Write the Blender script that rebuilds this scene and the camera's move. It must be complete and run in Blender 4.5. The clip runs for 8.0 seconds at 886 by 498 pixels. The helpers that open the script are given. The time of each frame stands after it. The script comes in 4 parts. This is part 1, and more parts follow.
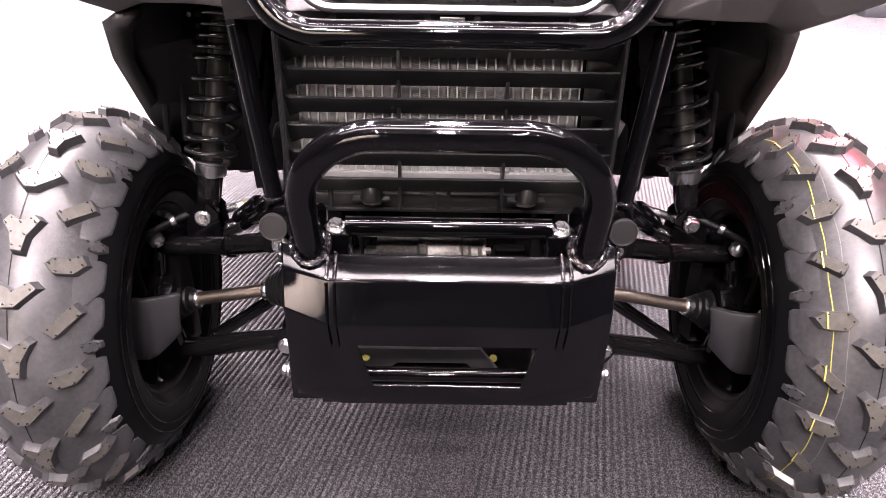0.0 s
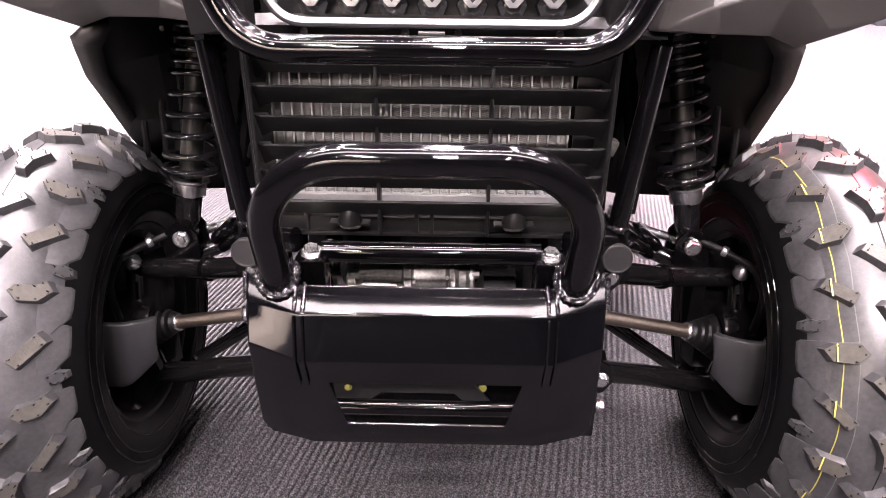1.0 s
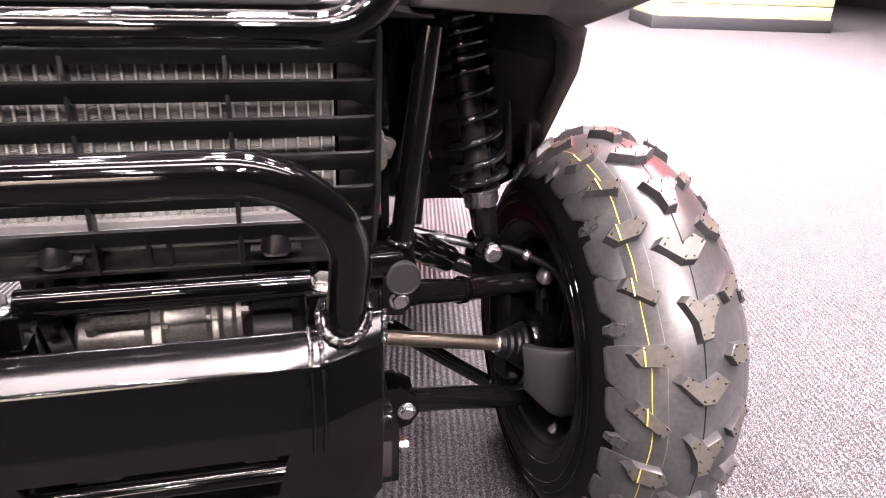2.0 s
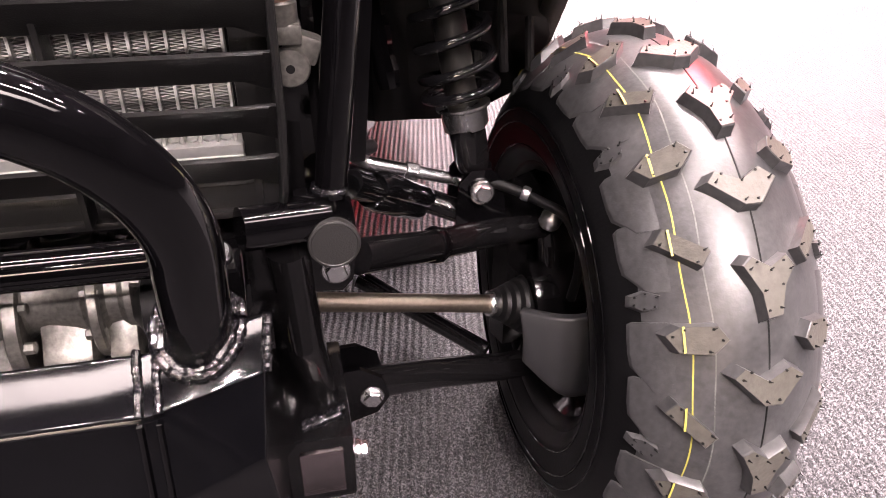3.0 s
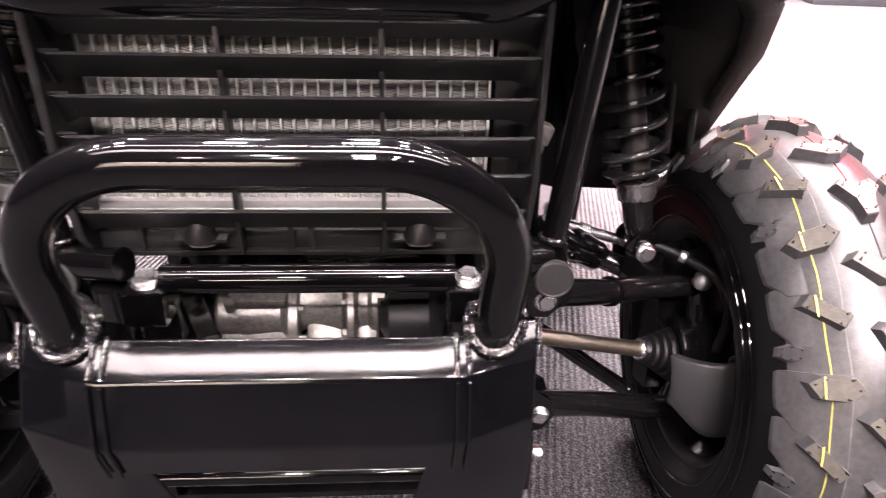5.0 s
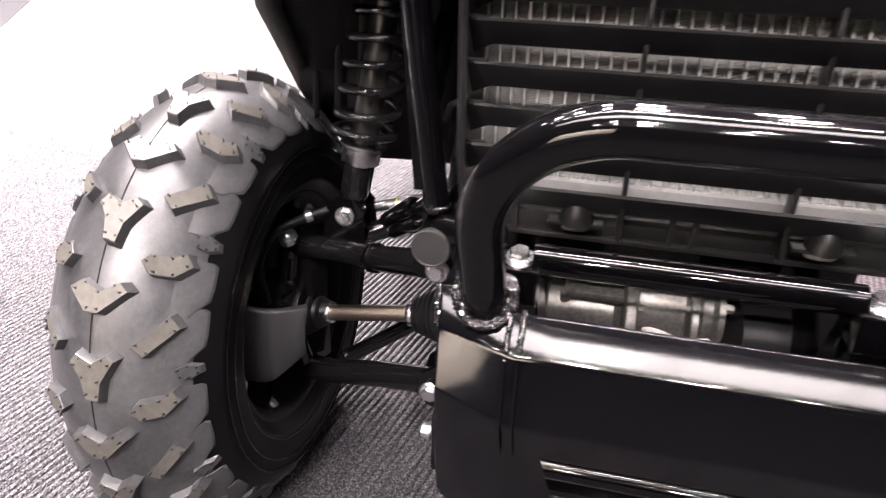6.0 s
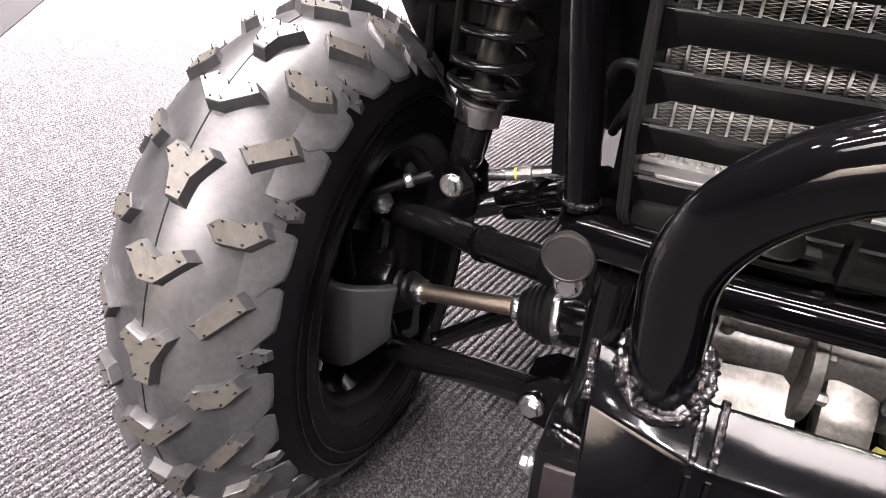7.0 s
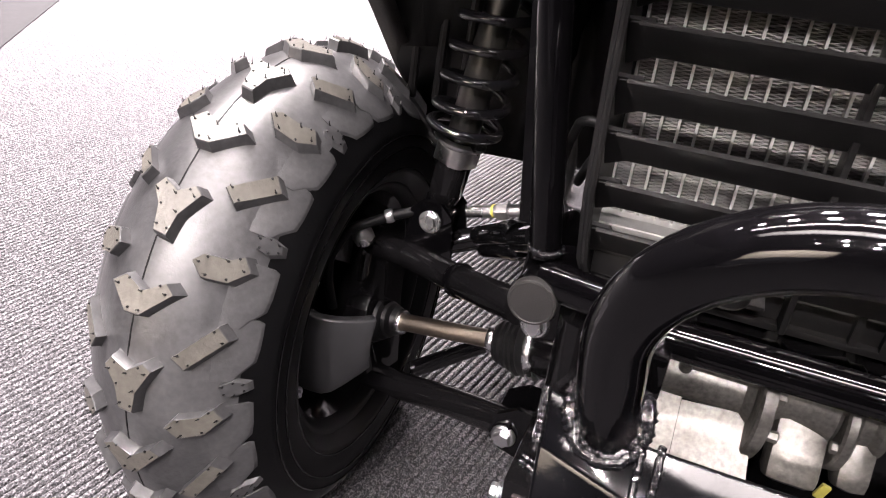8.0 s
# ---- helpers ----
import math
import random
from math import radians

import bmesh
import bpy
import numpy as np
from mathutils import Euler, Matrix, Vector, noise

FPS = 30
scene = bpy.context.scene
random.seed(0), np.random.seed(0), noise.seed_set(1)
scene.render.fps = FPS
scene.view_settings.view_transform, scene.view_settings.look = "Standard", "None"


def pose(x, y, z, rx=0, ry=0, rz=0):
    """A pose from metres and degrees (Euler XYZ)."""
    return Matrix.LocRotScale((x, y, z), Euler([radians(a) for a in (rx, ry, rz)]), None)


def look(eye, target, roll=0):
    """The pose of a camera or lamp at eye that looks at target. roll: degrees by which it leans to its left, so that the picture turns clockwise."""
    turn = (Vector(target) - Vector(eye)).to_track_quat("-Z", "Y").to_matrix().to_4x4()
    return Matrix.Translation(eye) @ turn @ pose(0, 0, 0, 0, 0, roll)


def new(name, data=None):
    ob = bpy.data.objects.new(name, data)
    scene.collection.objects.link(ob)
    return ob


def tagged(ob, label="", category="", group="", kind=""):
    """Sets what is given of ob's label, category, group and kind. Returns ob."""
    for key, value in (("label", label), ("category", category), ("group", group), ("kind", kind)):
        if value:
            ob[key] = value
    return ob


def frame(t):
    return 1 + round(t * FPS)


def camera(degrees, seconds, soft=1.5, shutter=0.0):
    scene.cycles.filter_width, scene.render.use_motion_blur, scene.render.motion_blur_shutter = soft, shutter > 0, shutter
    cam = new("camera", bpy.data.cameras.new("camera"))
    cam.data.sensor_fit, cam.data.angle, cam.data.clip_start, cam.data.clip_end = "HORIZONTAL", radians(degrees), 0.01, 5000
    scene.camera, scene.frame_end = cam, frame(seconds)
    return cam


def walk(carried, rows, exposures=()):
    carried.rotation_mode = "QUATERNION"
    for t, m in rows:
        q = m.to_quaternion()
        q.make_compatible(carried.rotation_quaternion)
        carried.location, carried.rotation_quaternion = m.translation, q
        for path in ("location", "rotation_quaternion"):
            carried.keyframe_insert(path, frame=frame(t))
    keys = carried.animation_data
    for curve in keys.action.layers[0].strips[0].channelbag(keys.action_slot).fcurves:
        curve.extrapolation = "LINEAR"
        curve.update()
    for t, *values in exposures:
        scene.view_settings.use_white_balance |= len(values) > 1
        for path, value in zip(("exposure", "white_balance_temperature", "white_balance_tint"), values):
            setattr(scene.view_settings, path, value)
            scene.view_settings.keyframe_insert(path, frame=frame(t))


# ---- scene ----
cam = camera(64.8, 8.0, soft=0.55, shutter=0.2)
PATH = [
    (0, (-0.008, 0.429, 0.993), (-0.006, 2.23, 0.125), 0.9),
    (0.5, (0.0, 0.448, 0.993), (-0.015, 2.253, 0.131), 0.4),
    (1, (0.027, 0.49, 0.991), (0.001, 2.301, 0.144), 0.6),
    (1.5, (0.033, 0.541, 0.999), (0.298, 2.351, 0.191), 2.5),
    (1.7, (0.057, 0.563, 0.985), (0.485, 2.35, 0.194), 3.3),
    (2.8, (0.215, 0.838, 0.868), (0.635, 2.517, -0.135), 0.9),
    (3, (0.219, 0.847, 0.868), (0.603, 2.517, -0.164), 0.7),
    (3.5, (0.221, 0.849, 0.867), (0.558, 2.514, -0.189), 0.5),
    (4, (0.217, 0.845, 0.872), (0.532, 2.53, -0.156), 0.7),
    (4.2, (0.208, 0.832, 0.877), (0.508, 2.535, -0.127), 0.9),
    (5.3, (0.025, 0.663, 0.953), (0.005, 2.472, 0.1), 1.5),
    (5.5, (-0.01, 0.653, 0.957), (-0.155, 2.464, 0.12), 1.2),
    (5.7, (-0.025, 0.665, 0.954), (-0.309, 2.455, 0.109), 0.3),
    (6, (-0.09, 0.719, 0.903), (-0.501, 2.458, 0.006), 1.4),
    (6.5, (-0.153, 0.825, 0.868), (-0.7, 2.456, -0.152), 2.5),
    (7, (-0.17, 0.871, 0.868), (-0.784, 2.455, -0.187), 3.5),
    (7.5, (-0.168, 0.87, 0.868), (-0.798, 2.452, -0.18), 4.1),
    (8, (-0.153, 0.859, 0.902), (-0.751, 2.479, -0.107), 5.0),
]
walk(cam, [(t, look(eye, target, roll)) for t, eye, target, roll in PATH],
     [(0, 0.15, 6650, 20), (1.0, 0.26, 6650, 20), (1.5, 0.38, 6700, 20), (3.0, 0.20, 7000, 19), (4.2, 0.32, 7000, 19), (5.5, 0.60, 6700, 18),
      (6.0, 0.26, 6650, 12), (6.5, 0.15, 6650, 11), (8, 0.07, 6650, 11)])

# ---------------------------------------------------------------- light
AXLE = Vector((0.612, 1.557, 0.343))     # centre of the wheel on the +x side
HALL_H = 6.2

world = bpy.data.worlds.new("hall_air")
scene.world = world
world.use_nodes = True
world.node_tree.nodes["Background"].inputs[0].default_value = (0.55, 0.55, 0.62, 1)
world.node_tree.nodes["Background"].inputs[1].default_value = 0.02


WHITE = (1.0, 0.915, 0.925)


def lamp(at, tilt, watts, wide, deep, beam=105):
    """A ceiling lamp that shines down, leaning tilt degrees to the back of the hall."""
    d = bpy.data.lights.new("hall_lamp", "AREA")
    d.shape, d.size, d.size_y, d.energy, d.color, d.spread = "RECTANGLE", wide, deep, watts, WHITE, radians(beam)
    ob = new("hall_lamp", d)
    ob.matrix_world = Matrix.Translation(at) @ Matrix.Rotation(radians(tilt), 4, "X")
    return ob


# rows of hall lamps: place, watts, lean, size, beam, count and spacing along the row.
# The two rows over the bumper are long strips of tubes; the rows behind are the show stand's strong ones.
for ly, power, tilt, wide, deep, beam, count, gap in [
        (-5.8, 18, 49, 0.22, 0.15, 40, 9, 1.35), (-3.7, 12, 43, 0.22, 0.15, 40, 9, 1.35), (-1.15, 40, 0, 1.38, 0.95, 105, 7, 1.40),
        (1.0, 45, 3, 1.38, 0.045, 105, 7, 1.40),
        (2.5, 230, 12, 0.36, 0.25, 105, 9, 1.35), (4.8, 480, 10, 0.4, 0.3, 105, 9, 1.35), (7.6, 460, 5, 0.4, 0.3, 105, 9, 1.35)]:
    for ix in range(count):
        # the stand's lamps on the +x side are dimmer
        dim = 0.45 if ix > 5 and ly > 2 else 1.0
        lamp((gap * (ix - (count - 1) / 2), ly, HALL_H - 0.35), tilt, power * dim, wide, deep, beam)
# a single brighter panel over the aisle in front of the bumper
lamp((0.05, -1.15, HALL_H - 0.38), 0, 14, 0.5, 0.75)
# lamps that wash the cream walls of the stand across the aisle
for lx in (-3.1, -2.2, -1.3):
    lamp((lx, -2.9, 4.2), -28, 150, 0.3, 0.3, 70)
# red stage lamps of the neighbouring stand
for at, to, watts, cone in (((4.5, 4.4, 2.2), (.85, 3.0, 0), 2300, 14), ((3.0, 3.4, 3.6), (0.73, 1.62, 0.66), 1500, 6.0),
                            ((5.6, 9.0, 4.0), (3.3, 5.2, 0), 2400, 32)):
    red = bpy.data.lights.new("red_stage_lamp", "SPOT")
    red.energy, red.color, red.spot_size, red.spot_blend, red.shadow_soft_size = watts, (1.0, 0.05, 0.09), radians(cone), 0.4, 0.08
    new("red_stage_lamp", red).matrix_world = look(at, to)


# ---------------------------------------------------------------- materials
def material(name, colour, rough=0.5, metal=0.0, coat=0.0, spread=0.15, scale=40.0, bump=0.0, bump_scale=200.0,
             tint=None, rough_spread=0.08, spec=0.5):
    """Principled surface with grain and blotches at two scales, in the object's own metres."""
    m = bpy.data.materials.new(name)
    m.use_nodes = True
    nt = m.node_tree
    p = nt.nodes["Principled BSDF"]
    co = nt.nodes.new("ShaderNodeTexCoord")
    big = nt.nodes.new("ShaderNodeTexNoise")
    big.inputs["Scale"].default_value, big.inputs["Detail"].default_value = scale * 0.2, 4
    fine = nt.nodes.new("ShaderNodeTexNoise")
    fine.inputs["Scale"].default_value, fine.inputs["Detail"].default_value = scale * 3, 3
    for n in (big, fine):
        nt.links.new(co.outputs["Object"], n.inputs["Vector"])
    mid = nt.nodes.new("ShaderNodeMath")
    mid.operation = "ADD"
    nt.links.new(big.outputs["Fac"], mid.inputs[0])
    nt.links.new(fine.outputs["Fac"], mid.inputs[1])
    ramp = nt.nodes.new("ShaderNodeMapRange")
    ramp.inputs["From Min"].default_value, ramp.inputs["From Max"].default_value = 0.6, 1.4
    nt.links.new(mid.outputs[0], ramp.inputs["Value"])
    mix = nt.nodes.new("ShaderNodeMix")
    mix.data_type = "RGBA"
    lo = [c * (1 - spread) for c in colour]
    hi = [min(1, c * (1 + spread)) for c in (tint or colour)]
    mix.inputs["A"].default_value, mix.inputs["B"].default_value = (*lo, 1), (*hi, 1)
    nt.links.new(ramp.outputs[0], mix.inputs["Factor"])
    nt.links.new(mix.outputs["Result"], p.inputs["Base Color"])
    rr = nt.nodes.new("ShaderNodeMapRange")
    rr.inputs["To Min"].default_value = max(0.02, rough - rough_spread)
    rr.inputs["To Max"].default_value = min(1, rough + rough_spread)
    nt.links.new(big.outputs["Fac"], rr.inputs["Value"])
    nt.links.new(rr.outputs[0], p.inputs["Roughness"])
    p.inputs["Metallic"].default_value = metal
    p.inputs["Coat Weight"].default_value = coat
    p.inputs["Coat Roughness"].default_value = 0.06
    p.inputs["Specular IOR Level"].default_value = spec
    if bump:
        bn = nt.nodes.new("ShaderNodeTexNoise")
        bn.inputs["Scale"].default_value, bn.inputs["Detail"].default_value = bump_scale, 3
        nt.links.new(co.outputs["Object"], bn.inputs["Vector"])
        b = nt.nodes.new("ShaderNodeBump")
        b.inputs["Strength"].default_value, b.inputs["Distance"].default_value = bump, 0.002
        nt.links.new(bn.outputs["Fac"], b.inputs["Height"])
        nt.links.new(b.outputs["Normal"], p.inputs["Normal"])
    return m


GLOSS = material("gloss_black_powder_coat", (0.0018, 0.0017, 0.0020), 0.045, 0.0, 0.0, 0.3, 30, 0.014, 260, rough_spread=0.025, spec=0.50)
PLATE = material("black_coated_plate", (0.0018, 0.0018, 0.0023), 0.085, 0.0, 0.0, 0.3, 30, 0.012, 300, rough_spread=0.03, spec=0.50)
SPRING = material("glossy_spring_paint", (0.004, 0.004, 0.0045), 0.05, 0.0, 0.6, 0.3, 40, 0.05, 300, rough_spread=0.03, spec=0.85)
TANK = material("satin_aluminium", (0.58, 0.58, 0.57), 0.36, 0.7, 0.0, 0.10, 60, 0.05, 300)
SATIN = material("satin_black_steel", (0.0048, 0.0046, 0.0050), 0.10, 0.0, 0.0, 0.3, 30, 0.05, 240, rough_spread=0.05, spec=0.48)
PLASTIC = material("black_moulded_plastic", (0.0088, 0.0086, 0.0088), 0.34, 0.0, 0.0, 0.2, 40, 0.15, 900, spec=0.32)
LINER = material("dark_wheel_liner_plastic", (0.012, 0.0115, 0.012), 0.5, 0.0, 0.0, 0.25, 20, 0.2, 600, spec=0.25)
FENDER = material("charcoal_textured_plastic", (0.050, 0.046, 0.044), 0.46, 0.0, 0.0, 0.14, 30, 0.35, 1400)
GREY = material("grey_plastic_guard", (0.030, 0.030, 0.032), 0.38, 0.0, 0.0, 0.12, 25, 0.15, 800)
# near-black because the shade on the inner sidewalls is put into the colour
SIDEWALL = material("shaded_sidewall_rubber", (0.0022, 0.0022, 0.0025), 0.40, 0.0, 0.0, 0.3, 30, 0.15, 300, spec=0.16)
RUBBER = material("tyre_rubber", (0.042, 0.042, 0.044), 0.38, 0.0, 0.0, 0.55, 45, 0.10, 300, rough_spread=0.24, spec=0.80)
LUGTOP = material("tread_rubber", (0.088, 0.083, 0.073), 0.40, 0.0, 0.0, 0.3, 40, 0.22, 300, rough_spread=0.12, spec=0.55)
BOOT = material("boot_rubber", (0.008, 0.008, 0.0085), 0.42, 0.0, 0.0, 0.2, 40, 0.1, 400, spec=0.2)
COLLAR = material("machined_aluminium", (0.55, 0.55, 0.56), 0.28, 1.0, 0.0, 0.12, 80, 0.1, 900)
HOSE = material("black_hose_rubber", (0.004, 0.004, 0.0045), 0.5, 0.0, 0.0, 0.2, 40, 0.1, 400, spec=0.12)
PALE = material("pale_grey_rubber", (0.42, 0.41, 0.39), 0.5, 0.0, 0.0, 0.12, 60, 0.1, 400, spec=0.3)
ZINC = material("zinc_plated_steel", (0.86, 0.86, 0.87), 0.27, 1.0, 0.0, 0.1, 80, 0.1, 900)
WELD = material("rippled_weld_paint", (0.004, 0.004, 0.005), 0.06, 0.0, 0.6, 0.3, 60, 0.6, 500, rough_spread=0.03, spec=1.0)
DAMPER = material("grey_damper_tube", (0.010, 0.0095, 0.009), 0.34, 0.0, 0.0, 0.2, 50, 0.1, 500)
SHAFT = material("bronzed_steel_shaft", (0.30, 0.255, 0.21), 0.40, 1.0, 0.0, 0.18, 60, 0.08, 700)
ALU = material("bright_cast_aluminium", (0.19, 0.184, 0.170), 0.42, 0.75, 0.0, 0.5, 70, 0.5, 60)
FINS = material("radiator_aluminium", (0.40, 0.40, 0.385), 0.5, 0.0, 0.0, 0.15, 80, 0.0, 300)
CHROME = material("satin_silver_trim", (0.33, 0.33, 0.335), 0.36, 1.0, 0.0, 0.08, 60)
LENS = material("smoked_lamp_lens", (0.035, 0.035, 0.037), 0.18, 0.0, 0.4, 0.2, 60)
YELLOW = material("yellow_paint_mark", (0.46, 0.42, 0.09), 0.55, 0.0, 0.0, 0.15, 120)
CHALK = material("pale_chalk_mark", (0.13, 0.135, 0.13), 0.7, 0.0, 0.0, 0.5, 200)
COPPER = material("dull_copper", (0.62, 0.42, 0.34), 0.35, 1.0, 0.0, 0.15, 60, 0.1, 400)
# the pink tint is the red light's reflection, put into the steel's colour
ENDPLATE = material("bare_steel_plate", (0.36, 0.31, 0.31), 0.16, 1.0, 0.0, 0.15, 40, 0.1, 300)
CAP = material("grey_rubber_cap", (0.014, 0.0135, 0.0135), 0.5, 0.0, 0.0, 0.12, 60, 0.2, 700)
# for the unseen floor in front, kept dark so the gloss parts reflect black
DARKFLOOR = material("unseen_dark_floor", (0.020, 0.019, 0.021), 0.9, 0.0, 0.0, 0.4, 30, 0.5, 400, spec=0.1)
HALLWALL = material("dark_hall_drape", (0.10, 0.09, 0.10), 0.85, 0.0, 0.0, 0.3, 2, 0.2, 20)
CEILING = material("lilac_hall_ceiling", (0.13, 0.10, 0.145), 0.9, 0.0, 0.0, 0.3, 2)
CREAM = material("cream_stand_panel", (0.72, 0.66, 0.56), 0.6, 0.0, 0.0, 0.10, 3, 0.05, 60, spec=0.3)
BOOTH = material("pale_yellow_boards", (0.50, 0.48, 0.30), 0.7, 0.0, 0.0, 0.08, 6, 0.1, 60, spec=0.2)
PLINTH = material("dark_plinth", (0.03, 0.03, 0.035), 0.6, 0.0, 0.0, 0.2, 8)
AISLE = material("grey_aisle_flooring", (0.019, 0.0185, 0.020), 0.85, 0.0, 0.0, 0.15, 6, 0.2, 80, spec=0.15)


def carpet_material():
    m = bpy.data.materials.new("heather_grey_carpet")
    m.use_nodes = True
    nt = m.node_tree
    p = nt.nodes["Principled BSDF"]
    co = nt.nodes.new("ShaderNodeTexCoord")
    fleck = nt.nodes.new("ShaderNodeTexNoise")
    fleck.inputs["Scale"].default_value, fleck.inputs["Detail"].default_value = 260, 2.5
    patch = nt.nodes.new("ShaderNodeTexNoise")
    patch.inputs["Scale"].default_value, patch.inputs["Detail"].default_value = 3.0, 4
    loop = nt.nodes.new("ShaderNodeTexVoronoi")
    loop.inputs["Scale"].default_value = 230
    for n in (fleck, patch, loop):
        nt.links.new(co.outputs["Object"], n.inputs["Vector"])
    ramp = nt.nodes.new("ShaderNodeValToRGB")
    e = ramp.color_ramp.elements
    e[0].position, e[0].color = 0.37, (0.028, 0.028, 0.030, 1)
    e[1].position, e[1].color = 0.65, (0.155, 0.148, 0.158, 1)
    k = e.new(0.5)
    k.color = (0.058, 0.056, 0.061, 1)
    nt.links.new(fleck.outputs["Fac"], ramp.inputs["Fac"])
    wear = nt.nodes.new("ShaderNodeMapRange")
    wear.inputs["To Min"].default_value, wear.inputs["To Max"].default_value = 0.85, 1.15
    nt.links.new(patch.outputs["Fac"], wear.inputs["Value"])
    mul = nt.nodes.new("ShaderNodeVectorMath")
    mul.operation = "SCALE"
    nt.links.new(ramp.outputs["Color"], mul.inputs[0])
    nt.links.new(wear.outputs[0], mul.inputs["Scale"])
    nt.links.new(mul.outputs[0], p.inputs["Base Color"])
    p.inputs["Roughness"].default_value = 0.9
    p.inputs["Specular IOR Level"].default_value = 0.2
    b = nt.nodes.new("ShaderNodeBump")
    b.inputs["Strength"].default_value, b.inputs["Distance"].default_value = 0.9, 0.003
    nt.links.new(loop.outputs["Distance"], b.inputs["Height"])
    nt.links.new(b.outputs["Normal"], p.inputs["Normal"])
    return m


CARPET = carpet_material()


# ---------------------------------------------------------------- mesh helpers
def link_mesh(name, bm, mat, parent=None, label="", sharp=35, category="", kind=""):
    bmesh.ops.recalc_face_normals(bm, faces=bm.faces)
    me = bpy.data.meshes.new(name)
    bm.to_mesh(me)
    bm.free()
    for f in me.polygons:
        f.use_smooth = True
    me.set_sharp_from_angle(angle=radians(sharp))
    for one in (mat if isinstance(mat, (list, tuple)) else [mat]):
        me.materials.append(one)
    ob = new(name, me)
    if parent is not None:
        ob.parent = parent
        root = parent
        place = Matrix.Identity(4)
        while root is not None:
            place = root.matrix_basis if root.parent is None else place
            root = root.parent
        if parent.parent is None:
            ob.matrix_parent_inverse = place.inverted()
    tagged(ob, label, category, "", kind)
    return ob


def part(name, bm, mat, parent, label="", sharp=35):
    return link_mesh(name, bm, mat, parent, label, sharp)


def ring(bm, c, a, b, r, n):
    return [bm.verts.new(c + (a * math.cos(2 * math.pi * k / n) + b * math.sin(2 * math.pi * k / n)) * r) for k in range(n)]


def skin(bm, rings, close=False):
    n = len(rings[0])
    pairs = list(zip(rings, rings[1:])) + ([(rings[-1], rings[0])] if close else [])
    for p, q in pairs:
        for k in range(n):
            bm.faces.new((p[k], p[(k + 1) % n], q[(k + 1) % n], q[k]))


def sweep(bm, pts, r, n=14, caps=True, close=False):
    """A round tube along points; r is one radius or one for each point."""
    pts = [Vector(p) for p in pts]
    rad = r if isinstance(r, (list, tuple)) else [r] * len(pts)
    rings, a = [], None
    for i, p in enumerate(pts):
        if close:
            d = pts[(i + 1) % len(pts)] - pts[i - 1]
        else:
            d = pts[min(i + 1, len(pts) - 1)] - pts[max(i - 1, 0)]
        d.normalize()
        if a is None:
            a = d.orthogonal().normalized()
        a = (a - d * a.dot(d)).normalized()
        rings.append(ring(bm, p, a, d.cross(a), rad[i], n))
    skin(bm, rings, close)
    if caps and not close:
        bm.faces.new(rings[0][::-1])
        bm.faces.new(rings[-1])
    return rings


def rounded(pts, rad, n=8):
    """A polyline with its inner corners rounded to the radius."""
    pts = [Vector(p) for p in pts]
    out = [pts[0]]
    for a, b, c in zip(pts, pts[1:], pts[2:]):
        u, v = (a - b).normalized(), (c - b).normalized()
        half = math.acos(max(-1, min(1, u.dot(v)))) / 2
        cut = min(rad / math.tan(half), 0.49 * (a - b).length, 0.49 * (c - b).length)
        p, q = b + u * cut, b + v * cut
        for k in range(n + 1):
            t = k / n
            out.append(p * (1 - t) ** 2 + b * 2 * t * (1 - t) + q * t * t)
    out.append(pts[-1])
    return out


def rod(bm, p, q, r, r2=None, n=16):
    p, q = Vector(p), Vector(q)
    return sweep(bm, [p, q], [r, r if r2 is None else r2], n)


def turned(bm, p, axis, prof, n=24):
    """A turned shape: prof holds (way along the axis, radius)."""
    p, axis = Vector(p), Vector(axis).normalized()
    a = axis.orthogonal().normalized()
    b = axis.cross(a)
    rings = [ring(bm, p + axis * s, a, b, max(r, 1e-5), n) for s, r in prof]
    skin(bm, rings)
    bm.faces.new(rings[0][::-1])
    bm.faces.new(rings[-1])


def block(bm, c, size, turn=None, bevel=0.0):
    m = Matrix.Translation(c) @ (turn or Matrix.Identity(4)) @ Matrix.Diagonal((*size, 1))
    made = bmesh.ops.create_cube(bm, size=1, matrix=m)["verts"]
    if bevel:
        edges = list({e for v in made for e in v.link_edges})
        bmesh.ops.bevel(bm, geom=edges, offset=bevel, segments=2, affect="EDGES", profile=0.6)


def prism(bm, poly, thick):
    """A flat plate: a polygon of 3D points given thickness along its normal."""
    pts = [Vector(p) for p in poly]
    nrm = Vector((0, 0, 0))
    for i, p in enumerate(pts):
        nrm += p.cross(pts[(i + 1) % len(pts)])
    nrm.normalize()
    top = [bm.verts.new(p) for p in pts]
    low = [bm.verts.new(p - nrm * thick) for p in pts]
    bm.faces.new(top)
    bm.faces.new(low[::-1])
    for i in range(len(pts)):
        j = (i + 1) % len(pts)
        bm.faces.new((top[j], top[i], low[i], low[j]))


def bolt(parent, p, axis, r=0.0085, mat=None, name="bolt", label="zinc-plated hex bolt"):
    p, axis = Vector(p), Vector(axis).normalized()
    bm = bmesh.new()
    turned(bm, p - axis * 0.004, axis, [(0, r * 1.35), (0.003, r * 1.38), (0.005, r * 1.2)], 20)
    turned(bm, p, axis, [(0, r), (0.006, r), (0.0078, r * 0.86)], 6)
    turned(bm, p - axis * 0.012, axis, [(0, r * 0.6), (0.01, r * 0.6)], 10)
    return part(name, bm, mat or ZINC, parent, label, 25)


